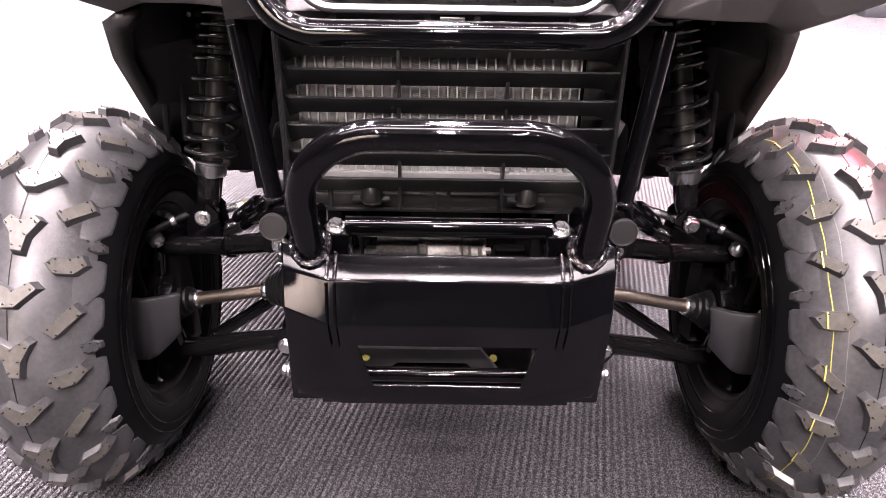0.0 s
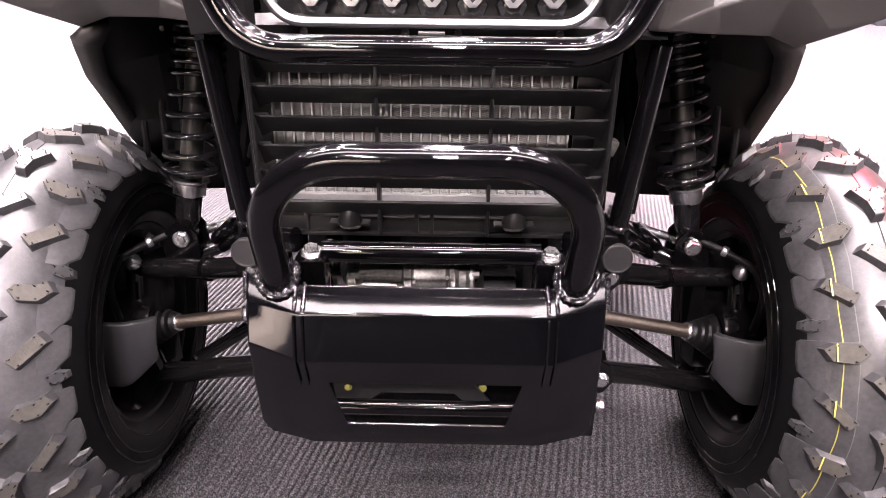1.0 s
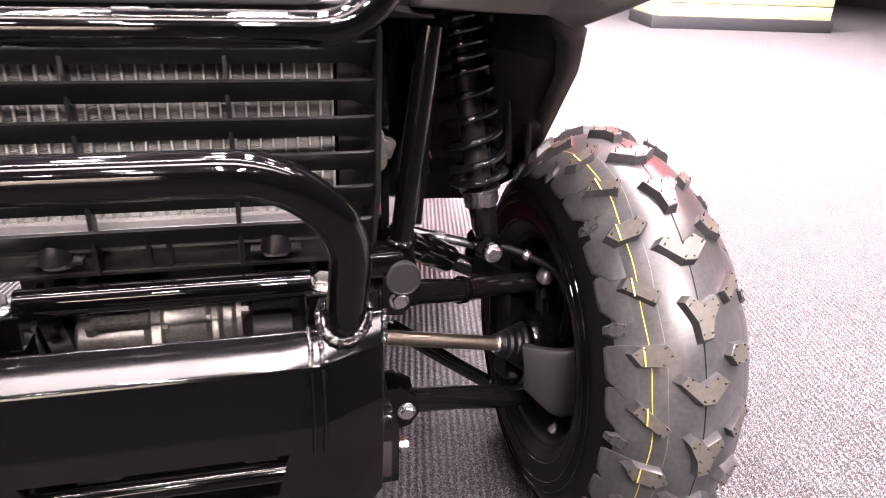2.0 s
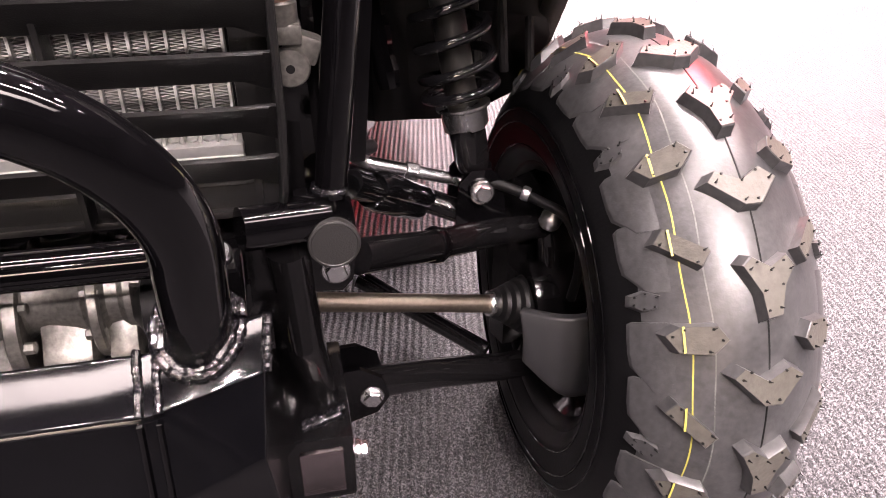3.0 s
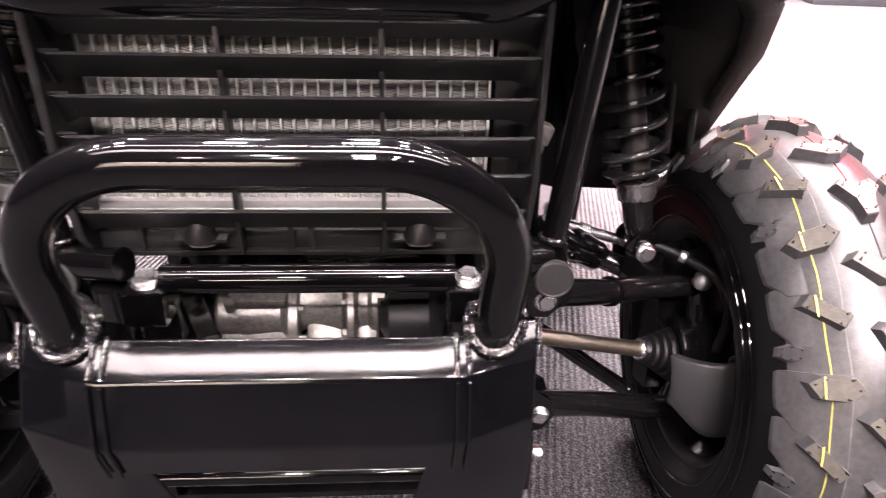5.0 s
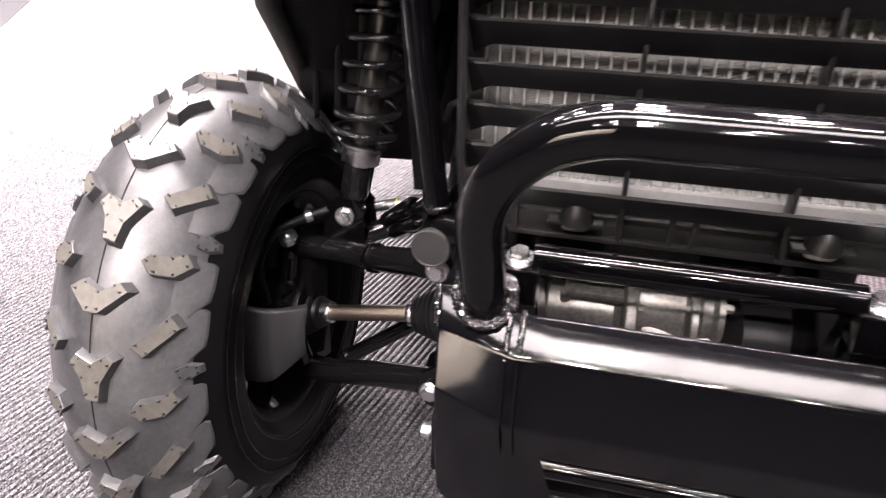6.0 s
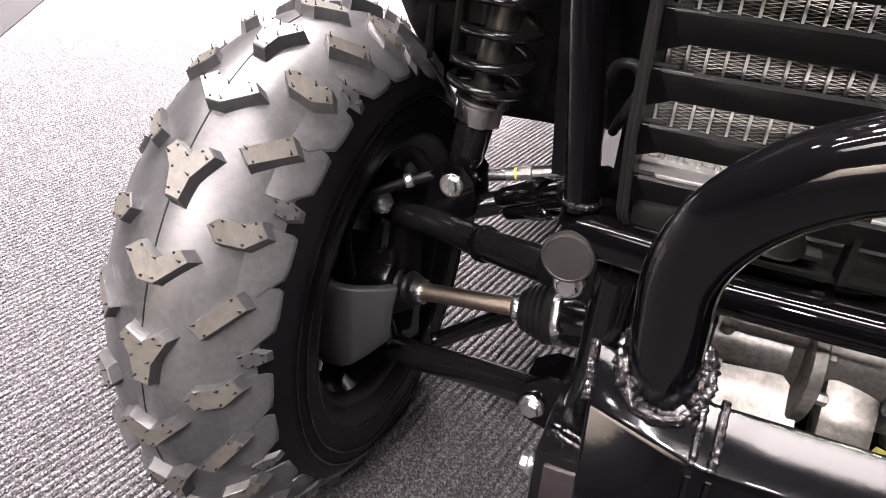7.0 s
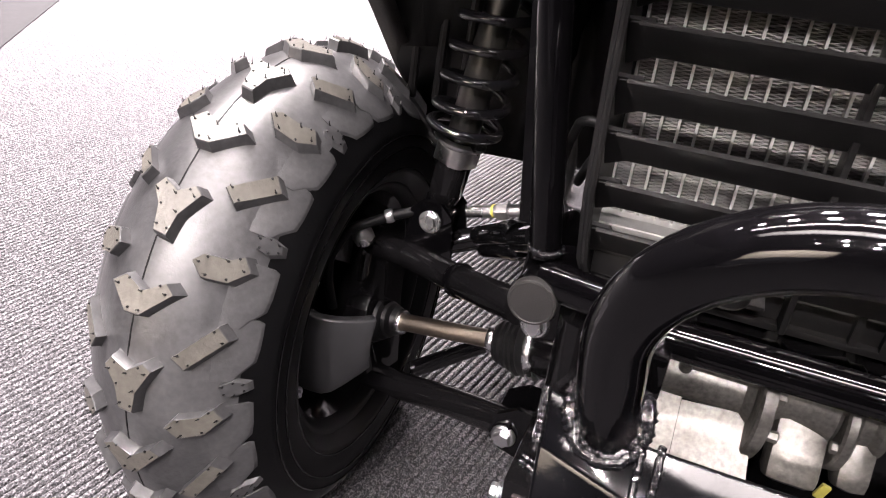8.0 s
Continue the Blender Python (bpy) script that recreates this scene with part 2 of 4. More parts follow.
def weld(parent, pts, r, rng, name="weld_bead"):
    """One weld bead: a rope with fine overlapping ripples along points."""
    pts = [Vector(p) for p in pts]
    line, rad = [], []
    for a, b in zip(pts, pts[1:]):
        n = max(2, round((b - a).length / 0.0019))
        for k in range(n):
            line.append(a.lerp(b, k / n) + Vector((rng.uniform(-1, 1), rng.uniform(-1, 1), rng.uniform(-1, 1))) * r * 0.16)
            rad.append(r * (1.04 if len(rad) % 2 else 0.88) * rng.uniform(0.86, 1.10))
    bm = bmesh.new()
    sweep(bm, line, rad, 9)
    return part(name, bm, WELD, parent, "rippled black weld bead", 24)


def along(a, b, n):
    a, b = Vector(a), Vector(b)
    return [a.lerp(b, k / (n - 1)) for k in range(n)]


rng = random.Random(7)


# ---------------------------------------------------------------- setting
def build_floor():
    """Ribbed loop carpet: long ribs 11 degrees off the vehicle's axis, knotted into loops near the vehicle."""
    pitch, high, half = 0.0150, 0.0100, 13.0
    n = int(2 * half / pitch)
    prof = ((0.0, -high), (0.34, -high), (0.41, -0.0024), (0.67, 0.0), (0.93, -0.0024))
    az = radians(11.3)
    along_dir, side = np.array((math.sin(az), math.cos(az), 0)), np.array((math.cos(az), -math.sin(az), 0))
    mid = np.array((0, 2.0, 0))
    near = (int((half - 1.75) / pitch), int((half + 1.95) / pitch))       # ribs that are knotted
    dice = np.random.default_rng(5)
    loop = 0.0080                                                       # half a loop's length
    stops = np.arange(-1.55, 1.9, loop)
    verts, faces, count = [], [], 0
    for i in range(n):
        knotted = near[0] <= i < near[1]
        ts = np.concatenate(([-half], stops, [half])) if knotted else np.array((-half, half))
        if knotted:
            ts[1:-1] += dice.uniform(-.5, .5) * loop * 2
        m = len(ts)
        wave = np.where(np.arange(m) % 2, 1.0, -1.0) * dice.uniform(.8, 1.1, m) if knotted else np.zeros(m)
        for f, z in prof + ((1.0, -high),):
            crest = z > -high
            off = (-half + (i + f) * pitch) + (wave * 0.0009 if crest else 0 * wave)
            p = mid + np.outer(off, side) + np.outer(ts, along_dir)
            p[:, 2] = z + (wave * 0.0008 - 0.0006 if crest and knotted else 0)
            verts.append(p)
        for c in range(len(prof)):
            a = count + c * m + np.arange(m - 1)
            faces.append(np.stack((a, a + 1, a + m + 1, a + m), 1))
        count += m * (len(prof) + 1)
    verts, faces = np.concatenate(verts), np.concatenate(faces)
    me = bpy.data.meshes.new("floor")
    me.vertices.add(len(verts))
    me.vertices.foreach_set("co", verts.astype(np.float32).ravel())
    me.loops.add(4 * len(faces))
    me.loops.foreach_set("vertex_index", faces.astype(np.int32).ravel())
    me.polygons.add(len(faces))
    me.polygons.foreach_set("loop_start", np.arange(0, 4 * len(faces), 4, dtype=np.int32))
    me.update(calc_edges=True)
    me.materials.append(CARPET)
    ob = new("floor", me)
    return tagged(ob, "heather grey ribbed show carpet", "carpet", kind="structure")


def build_hall():
    size, t = 11.0, 0.2
    for name, c, s in (("wall_north", (0, 2 + size + t / 2, HALL_H / 2), (2 * size + 2 * t, t, HALL_H)),
                       ("wall_south", (0, 2 - size - t / 2, HALL_H / 2), (2 * size + 2 * t, t, HALL_H)),
                       ("wall_east", (size + t / 2, 2, HALL_H / 2), (t, 2 * size, HALL_H)),
                       ("wall_west", (-size - t / 2, 2, HALL_H / 2), (t, 2 * size, HALL_H))):
        bm = bmesh.new()
        block(bm, c, s)
        link_mesh(name, bm, HALLWALL, None, "dark draped exhibition hall wall", 35, "wall", "structure")
    bm = bmesh.new()
    block(bm, (0, 2, HALL_H + 0.1), (2 * size + 2 * t, 2 * size + 2 * t, 0.2))
    link_mesh("ceiling", bm, CEILING, None, "dim lilac-grey exhibition hall ceiling", 35, "ceiling", "structure")
    # the aisle's plain flooring beyond the carpet's edge
    a, b = Vector((-2.86, 2.73, 0.004)), Vector((-3.27, 3.33, 0.004))
    d = (b - a).normalized()
    out = Vector((-d.y, d.x, 0))
    if out.x > 0:
        out = -out
    bm = bmesh.new()
    prism(bm, [a - d * 6, a + d * 8, a + d * 8 + out * 4, a - d * 6 + out * 4], 0.006)
    link_mesh("aisle_floor", bm, AISLE, None, "grey smooth aisle flooring", 35, "flooring", "structure")
    # unseen dark sheet, added to darken what the bumper and hoop reflect
    bm = bmesh.new()
    block(bm, (0, -3.85, 0.006), (21.9, 10.1, 0.006))
    link_mesh("aisle_floor", bm, DARKFLOOR, None, "unseen dark floor sheet added in front of the bumper", 35, "flooring", "structure")


def build_counter():
    """The neighbouring stand's boarded counter on a dark plinth."""
    root = new("display_counter")
    root.matrix_basis = Matrix.Translation((5.9, 8.9, 0)) @ Matrix.Rotation(radians(-10), 4, "Z")
    tagged(root, "pale yellow boarded counter on a dark plinth", "counter")

    def piece(name, c, s, mat, label=""):
        bm = bmesh.new()
        block(bm, c, s, None, 0.006)
        ob = link_mesh(name, bm, mat, None, label)
        ob.parent = root
        return ob

    piece("plinth", (0, 0, 0.07), (2.3, 0.9, 0.14), PLINTH, "dark recessed plinth")
    for k in range(6):
        piece("board", (0, 0, 0.14 + 0.16 * k + 0.079), (2.24, 0.84, 0.152), BOOTH)
    piece("worktop", (0, 0, 1.13), (2.34, 0.94, 0.04), BOOTH)


def build_stand_wall(x0, x1, high):
    """Cream panels of the stand across the aisle, over a dark counter base."""
    root = new("stand_wall")
    root.matrix_basis = Matrix.Translation(((x0 + x1) / 2, -4.3, 0))
    tagged(root, "cream panelled exhibition stand wall over a dark base", "partition")
    n = max(1, round((x1 - x0) / 0.95))
    w = (x1 - x0) / n
    for k in range(n):
        bm = bmesh.new()
        block(bm, (x0 + w * (k + .5) - (x0 + x1) / 2, 0, 1.05 + (high - 1.05) / 2), (w - .02, .05, high - 1.05), None, .006)
        ob = link_mesh("panel", bm, CREAM, None)
        ob.parent = root
    bm = bmesh.new()
    block(bm, (0, .03, .525), (x1 - x0, .30, 1.05), None, .006)
    ob = link_mesh("counter_base", bm, PLINTH, None, "dark counter base")
    ob.parent = root


build_floor()
build_stand_wall(-3.6, -.72, 2.6)
build_hall()
build_counter()

# ---------------------------------------------------------------- the vehicle
car = new("utility_vehicle")
car.matrix_basis = Matrix.Translation((0, AXLE.y, 0))
tagged(car, "black side-by-side utility vehicle front with knobbly tyres", "vehicle")


def tyre_radius(u):
    """Radius of the tread's crown, u metres off its middle."""
    a = abs(u)
    return 0.332 - 5.917 * a * a if a < 0.065 else 0.307 - 0.769 * (a - 0.065) - 7.0 * (a - 0.065) ** 2


LUG_H = 0.0130
LUGS = 24                                # rows of blocks round the tyre
HEX = ((-.022, .003), (-.012, .012), (.014, .013), (.022, .000), (.010, -.014), (-.013, -.014))
SLANT = ((-.019, .008), (-.011, .021), (.019, -.008), (.011, -.021))
CHEV = ((.022, -.002), (.015, .007), (-.005, .009), (-.014, .017), (-.021, .002), (-.008, -.015), (.012, -.016))
BAR = ((.020, -.012), (.009, -.024), (-.019, .011), (-.010, .026))
YLUG = ((-.024, .016), (-.016, .023), (-.001, .013), (.017, .022), (.025, .012), (.012, -.004), (.006, -.029), (-.008, -.031), (-.011, -.009))
VLUG = ((-.031, .006), (-.023, .015), (-.003, .003), (.018, .014), (.034, .004), (.011, -.020), (-.005, -.020))
SHOULDER = ((-.009, .006), (.000, .010), (.009, .005), (.007, -.008), (-.002, -.011), (-.010, -.005))
SKIRT = ((.000, .014), (.011, .008), (.022, .0015), (.023, .0008), (.040, -.0005), (.058, -.0005), (.074, .000), (.077, .003))


def lug_mesh(name, poly, u0, flip, high=LUG_H, mat=None):
    """One tread block, laid on the tyre's crown at angle 0 (towards -y), u across, v up round the tyre."""
    bm = bmesh.new()
    pts = [(-u if flip else u, v) for u, v in poly]

    def place(u, v, h):
        uu = u0 + u
        r = tyre_radius(uu) + h
        ang = v / 0.332
        return Vector((uu, -r * math.cos(ang), r * math.sin(ang)))

    low = [bm.verts.new(place(u * 1.20, v * 1.22, -0.003)) for u, v in pts]
    foot = [bm.verts.new(place(u * 1.09, v * 1.11, 0.0022)) for u, v in pts]
    edge = [bm.verts.new(place(u * 1.02, v * 1.02, high - 0.0012)) for u, v in pts]
    top = [bm.verts.new(place(u * 0.97, v * 0.96, high)) for u, v in pts]
    skin(bm, [low, foot, edge, top])
    for f in bm.faces:
        f.material_index = 1
    bm.faces.new(top).material_index = 0
    # moulding whiskers on their dark vent marks
    sides = set(bm.faces)
    for k in range(len(pts)):
        u, v = pts[k][0] * 0.76, pts[k][1] * 0.76
        a, b = place(u, v, high - 0.001), place(u, v, high + 0.0006)
        sweep(bm, [a, b], [0.0014, 0.0012], 5)
        if k % 2 == 0:
            sweep(bm, [b, place(u * 1.02, v * 1.05 + 0.001, high + 0.0045)], [0.0007, 0.0005], 3)
    for f in bm.faces:
        if f not in sides:
            f.material_index = 2
    bmesh.ops.recalc_face_normals(bm, faces=bm.faces)
    me = bpy.data.meshes.new(name)
    bm.to_mesh(me)
    bm.free()
    for f in me.polygons:
        f.use_smooth = True
    me.set_sharp_from_angle(angle=radians(32))
    for one in (mat or LUGTOP, RUBBER, BOOT):
        me.materials.append(one)
    return me


def build_wheel(s):
    """Tyre, rim and tread on side s (+1 or -1). Built round the axle."""
    hub = Vector((s * AXLE.x, AXLE.y, AXLE.z))
    bm = bmesh.new()
    us = [-0.088, -0.095, -0.099, -0.099, -0.104, -0.112, -0.1135, -0.1145, -0.119, -0.1195, -0.1190, -0.1175, -0.1180, -0.1150, -0.1110]
    rs = [0.163, 0.170, 0.174, 0.177, 0.181, 0.192, 0.193, 0.197, 0.212, 0.226, 0.234, 0.242, 0.245, 0.251, 0.257]
    prof = list(zip(us, rs))
    for k in range(-20, 21):
        prof.append((k * 0.0053, tyre_radius(k * 0.0053)))
    prof += [(-u, r) for u, r in reversed(list(zip(us, rs)))]
    prof += [(0.075, 0.158), (-0.075, 0.158)]
    n = 96
    rings = []
    for u, r in prof:
        rings.append([bm.verts.new((u, -r * math.cos(2 * math.pi * k / n), r * math.sin(2 * math.pi * k / n))) for k in range(n)])
    skin(bm, rings, True)
    # faces past the shoulder take the rubber with the shade painted in
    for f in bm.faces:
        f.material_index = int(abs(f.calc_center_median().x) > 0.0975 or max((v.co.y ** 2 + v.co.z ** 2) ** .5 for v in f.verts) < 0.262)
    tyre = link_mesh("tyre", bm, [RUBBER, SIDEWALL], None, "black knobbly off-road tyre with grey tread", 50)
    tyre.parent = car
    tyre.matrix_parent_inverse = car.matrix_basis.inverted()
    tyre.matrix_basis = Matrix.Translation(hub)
    flip = s < 0
    sh = {}

    def put(key, poly, u0, ang, mirror=False):
        if (key, u0) not in sh:
            low = poly is SHOULDER
            sh[key, u0] = lug_mesh("tread_block", poly, s * u0, (s < 0) != mirror, 0.0075 if low else LUG_H, RUBBER if low else LUGTOP)
        ob = new("tread_block", sh[key, u0])
        ob.parent = tyre
        ob.matrix_basis = Matrix.Rotation(radians(-ang), 4, "X")

    # the tread's edge: one low toothed slab for each row, on both shoulders
    slabs = {}
    for inner in (True, False):
        bm = bmesh.new()
        edge_u = -.1045 if inner else .1045

        def skirt_point(u, v, h):
            uu = s * (edge_u + (u if inner else -u))
            r = tyre_radius(uu) + h
            return bm.verts.new((uu, -r * math.cos(v / .332), r * math.sin(v / .332)))

        # the slab's section at each step round the tyre, from its toothed rim to where it melts into the tread
        rows = [[skirt_point(u - .0012, v, -.004), skirt_point(u, v, .0030), skirt_point(u + .0008, v, .0036),
                 skirt_point(u * .5 + .013, v, .0026), skirt_point(.027, v, .0008), skirt_point(.034, v, -.001)] for v, u in SKIRT]
        for p, q in zip(rows, rows[1:]):
            for c in range(5):
                bm.faces.new((p[c], p[c + 1], q[c + 1], q[c]))
        for p, v in ((rows[0], -.001), (rows[-1], .078)):
            foot = [skirt_point(u, v, -.004) for u in ((.014, .034) if v < 0 else (.003, .034))]
            bm.faces.new((*p, foot[1], foot[0]))
        bmesh.ops.recalc_face_normals(bm, faces=bm.faces)
        me = bpy.data.meshes.new("tread_edge")
        bm.to_mesh(me)
        bm.free()
        for f in me.polygons:
            f.use_smooth = True
        me.set_sharp_from_angle(angle=radians(35))
        me.materials.append(RUBBER)
        slabs[inner] = me

    step = 360 / LUGS
    base = 11.3 if s > 0 else 22.9
    for k in range(LUGS):
        a = base + k * step
        odd = k % 2
        if s > 0:
            put("hex" if odd else "slant", HEX if odd else SLANT, -0.064 if odd else -0.067, a)
            put("v" if odd else "y", VLUG if odd else YLUG, -0.009 if odd else -0.003, a - 7.0)
        else:
            put("chev" if odd else "bar", CHEV if odd else BAR, -0.0705, a)
            put("v" if odd else "y", VLUG if odd else YLUG, -0.0125, a - 7.7)
        put("hexo" if odd else "slanto", HEX if odd else SLANT, 0.050, a - 1.0, True)
        if odd:
            put("shoulder_in", SHOULDER, -0.0935, a + 6.6)
            put("shoulder_out", SHOULDER, 0.0935, a + 12.6, True)
        for inner in (True, False):
            ob = new("tread_edge", slabs[inner])
            ob.parent = tyre
            ob.matrix_basis = Matrix.Rotation(radians(-(a + (8.0 if odd else 4.2) + (0 if inner else 6))), 4, "X")
    # parting line of the mould
    bm = bmesh.new()
    sweep(bm, [(-s * 0.003, -tyre_radius(0.003) * math.cos(2 * math.pi * k / 120), tyre_radius(0.003) * math.sin(2 * math.pi * k / 120)) for k in range(120)], 0.0009, 4, close=True)
    seam = link_mesh("mould_seam", bm, BOOT, None, "thin dark moulding seam")
    seam.parent = tyre

    # raised rings moulded in the sidewall
    for u, r in ((0.1150, 0.199), (0.1200, 0.227), (0.1185, 0.243)):
        bm = bmesh.new()
        sweep(bm, [(-s * u, -r * math.cos(2 * math.pi * k / 120), r * math.sin(2 * math.pi * k / 120)) for k in range(120)], 0.0013, 6, close=True)
        lip = link_mesh("sidewall_ring", bm, GLOSS, None, "thin moulded sidewall ring")
        lip.parent = tyre

    # rim
    bm = bmesh.new()
    prof = [(-0.090, 0.166), (-0.087, 0.170), (-0.080, 0.166), (-0.072, 0.152), (-0.02, 0.135), (0.02, 0.130), (0.034, 0.10), (0.040, 0.05),
            (0.036, 0.05), (0.030, 0.10), (0.016, 0.122), (-0.02, 0.127), (-0.068, 0.144), (-0.078, 0.158)]
    rings = [[bm.verts.new((s * u, -r * math.cos(2 * math.pi * k / 64), r * math.sin(2 * math.pi * k / 64))) for k in range(64)] for u, r in prof]
    skin(bm, rings, True)
    turned(bm, (s * 0.034, 0, 0), (1, 0, 0), [(0, 0.052), (0.012, 0.05), (0.014, 0.03)], 32)
    rim = link_mesh("rim", bm, SATIN, None, "black steel rim", 40)
    rim.parent = car
    rim.matrix_parent_inverse = car.matrix_basis.inverted()
    rim.matrix_basis = Matrix.Translation(hub)

    if s > 0:
        # painted factory lines round the tread
        for name, u0, w, mat, lab in (("paint_line", -0.0640, 0.0006, YELLOW, "thin yellow factory line"), ("chalk_line", -0.048, 0.0006, CHALK, "faint pale factory line")):
            bm = bmesh.new()
            prev = None
            for k in range(241):
                a = 2 * math.pi * k / 240
                wob = 0.0022 * math.sin(a * 5 + 1) + 0.0009 * math.sin(a * 17)
                u = u0 + wob
                here = []
                for du in (-w, w):
                    r = tyre_radius(u + du) + 0.0009
                    here.append(bm.verts.new((u + du, -r * math.cos(a), r * math.sin(a))))
                if prev:
                    bm.faces.new((prev[0], prev[1], here[1], here[0]))
                prev = here
            ob = link_mesh(name, bm, mat, None, lab)
            ob.parent = tyre
        # where the yellow line runs over the blocks
        for k in range(LUGS):
            bm = bmesh.new()
            mid = radians(base + k * step + (0 if k % 2 else 1.0))
            prev = None
            for j in range(7):
                a = mid + radians(-2.2 + 4.4 * j / 6)
                u = -0.0735 + 0.0015 * math.sin(a * 5 + 1)
                r = tyre_radius(u) + LUG_H + 0.0006
                here = [bm.verts.new((u + du, -r * math.cos(a), r * math.sin(a))) for du in (-0.0012, 0.0012)]
                if prev:
                    bm.faces.new((prev[0], prev[1], here[1], here[0]))
                prev = here
            dash = link_mesh("paint_dash", bm, YELLOW, None)
            dash.parent = tyre


GLINT_BOLTS = ((.549, 1.474, .372), (.550, 1.436, .272))


def build_suspension(s):
    def P(x, y, z):
        return Vector((s * x, y, z))

    # knuckle behind the guard
    bm = bmesh.new()
    sweep(bm, rounded([P(.515, 1.568, .470), P(.522, 1.560, .42), P(.530, 1.557, .34), P(.500, 1.55, .235)], .03), [.017] * 20, 12)
    turned(bm, P(.53, 1.557, .343), (s, 0, 0), [(-.035, .045), (0, .052), (.05, .052), (.06, .03)], 24)
    part("knuckle", bm, SATIN, car, "black cast steering knuckle")
    bm = bmesh.new()
    turned(bm, P(.508, 1.530, .473), (s * .2, -.35, 1), [(-.012, .011), (-.008, .0135), (.002, .0135), (.006, .011), (.012, .006)], 18)
    part("ball_joint", bm, ZINC, car, "bright ball joint collar")
    bm = bmesh.new()
    prism(bm, [P(.476, 1.585, .478), P(.476, 1.585, .245), P(.520, 1.600, .235), P(.535, 1.600, .49)], .035)
    part("upright", bm, SATIN, car, "black wheel upright")
    # brake disc
    bm = bmesh.new()
    turned(bm, P(.575, 1.557, .343), (s, 0, 0), [(0, .10), (.006, .10)], 48)
    part("brake_disc", bm, SATIN, car)
    # guard over the outer joint: curved shell
    bm = bmesh.new()
    cols = []
    for k in range(9):
        t = k / 8
        x = .464 + .070 * t
        y = 1.490 - .046 * math.sin(math.pi * (0.06 + 0.50 * t))
        zt = (.386 if s > 0 else .398) + .010 * t
        zb = zt - .075 - .042 * min(1, t * 1.8)
        cols.append([bm.verts.new(P(x + .010 * j / 6, y - .006 * math.sin(math.pi * j / 6), zt + (zb - zt) * j / 6)) for j in range(7)])
    for a, b in zip(cols, cols[1:]):
        for j in range(6):
            bm.faces.new((a[j], b[j], b[j + 1], a[j + 1]))
    g = part("axle_guard", bm, GREY, car, "smooth grey plastic axle guard")
    mod = g.modifiers.new("thick", "SOLIDIFY")
    mod.thickness, mod.offset = .014, -1
    bev = g.modifiers.new("round", "BEVEL")
    bev.width, bev.segments, bev.limit_method = .003, 2, "ANGLE"

    # drive shaft
    a, b = P(.300, 1.536, .376), P(.442 if s > 0 else .456, 1.553, .342)
    ax = (b - a).normalized()
    bm = bmesh.new()
    rod(bm, a - ax * (.05 if s < 0 else .10), b + ax * .03, .0118, n=20)
    shaft = part("drive_shaft", bm, SHAFT, car, "bronze-brown steel drive shaft")

    def boot(name, p, way, prof):
        bm = bmesh.new()
        turned(bm, p, way, prof, 28)
        return part(name, bm, BOOT, shaft, "black ribbed rubber boot")

    ribs = [(0, .0135)]
    for k in range(6):
        r = .018 + .0050 * k
        ribs += [(.006 + k * .0105, r), (.0105 + k * .0105, r + .002), (.0135 + k * .0105, r - .002)]
    boot("outer_boot", b, ax, ribs + [(.085, .044), (.10, .044)])
    c = P(.330, 1.540, .368) if s < 0 else P(.222, 1.527, .392)
    ribs = [(0, .0145), (.008, .016)]
    for k in range(4):
        r = .026 + .0035 * k
        ribs += [(.012 + k * .009, r), (.016 + k * .009, r + .0015), (.019 + k * .009, r - .002)]
    boot("inner_boot", c, -ax, ribs + [(.05, .037), (.066, .037)])
    for p, r, w in ((b + ax * .004, .0168, .010), (c - ax * .004, .0172, .010), (c - ax * .062, .0388, .009)):
        bm = bmesh.new()
        turned(bm, p - ax * w / 2, ax, [(0, r - .0006), (.001, r), (w - .001, r), (w, r - .0006)], 28)
        block(bm, p + Vector((0, -r, .002)), (w * .7, .004, .008), None, .0008)
        part("clamp", bm, ZINC, shaft, "bright steel band clamp")
    bm = bmesh.new()
    turned(bm, c - ax * .066, -ax, [(0, .034), (.012, .036), (.030, .036), (.034, .028), (.07, .026)], 28)
    part("joint_cup", bm, SATIN, shaft, "dark machined joint cup")

    # upper arm: two tubes, shock bracket
    bm = bmesh.new()
    sweep(bm, rounded([P(.262, 1.366, .549), P(.346, 1.448, .502), P(.440, 1.530, .462), P(.512, 1.562, .446)], .04), .0165, 16)
    sweep(bm, rounded([P(.268, 1.60, .520), P(.36, 1.585, .487), P(.450, 1.555, .458)], .03), .015, 14)
    part("upper_arm", bm, SATIN, car, "black tubular upper suspension arm", 40)
    bm = bmesh.new()
    turned(bm, P(.345, 1.448, .502), (P(.440, 1.530, .462) - P(.346, 1.448, .502)), [(0, .0185), (.006, .020), (.012, .0185)], 20)
    part("arm_collar", bm, GLOSS, car)
    for side in (-1, 1):
        bm = bmesh.new()
        o = P(.424, 1.570 + side * .024, .509)
        prism(bm, [o + P(-.030, 0, -.052), o + P(.034, 0, -.052), o + P(.026, 0, .012), o + P(.012, 0, .026), o + P(-.012, 0, .026), o + P(-.026, 0, .010)], .005)
        part("shock_bracket", bm, GLOSS, car)
    bolt(car, P(.424, 1.539, .510), (0, -1, 0.15), .0105)
    bolt(car, P(.2415, 1.334, .558), (0, -1, 0.1), .0095)

    # lower arm
    bm = bmesh.new()
    sweep(bm, rounded([P(.262, 1.462, .318), P(.36, 1.50, .285), P(.450, 1.535, .248), P(.505, 1.552, .235)], .05), .019, 16)
    sweep(bm, rounded([P(.290, 1.70, .305), P(.38, 1.635, .268), P(.450, 1.575, .245)], .03), .0125, 12)
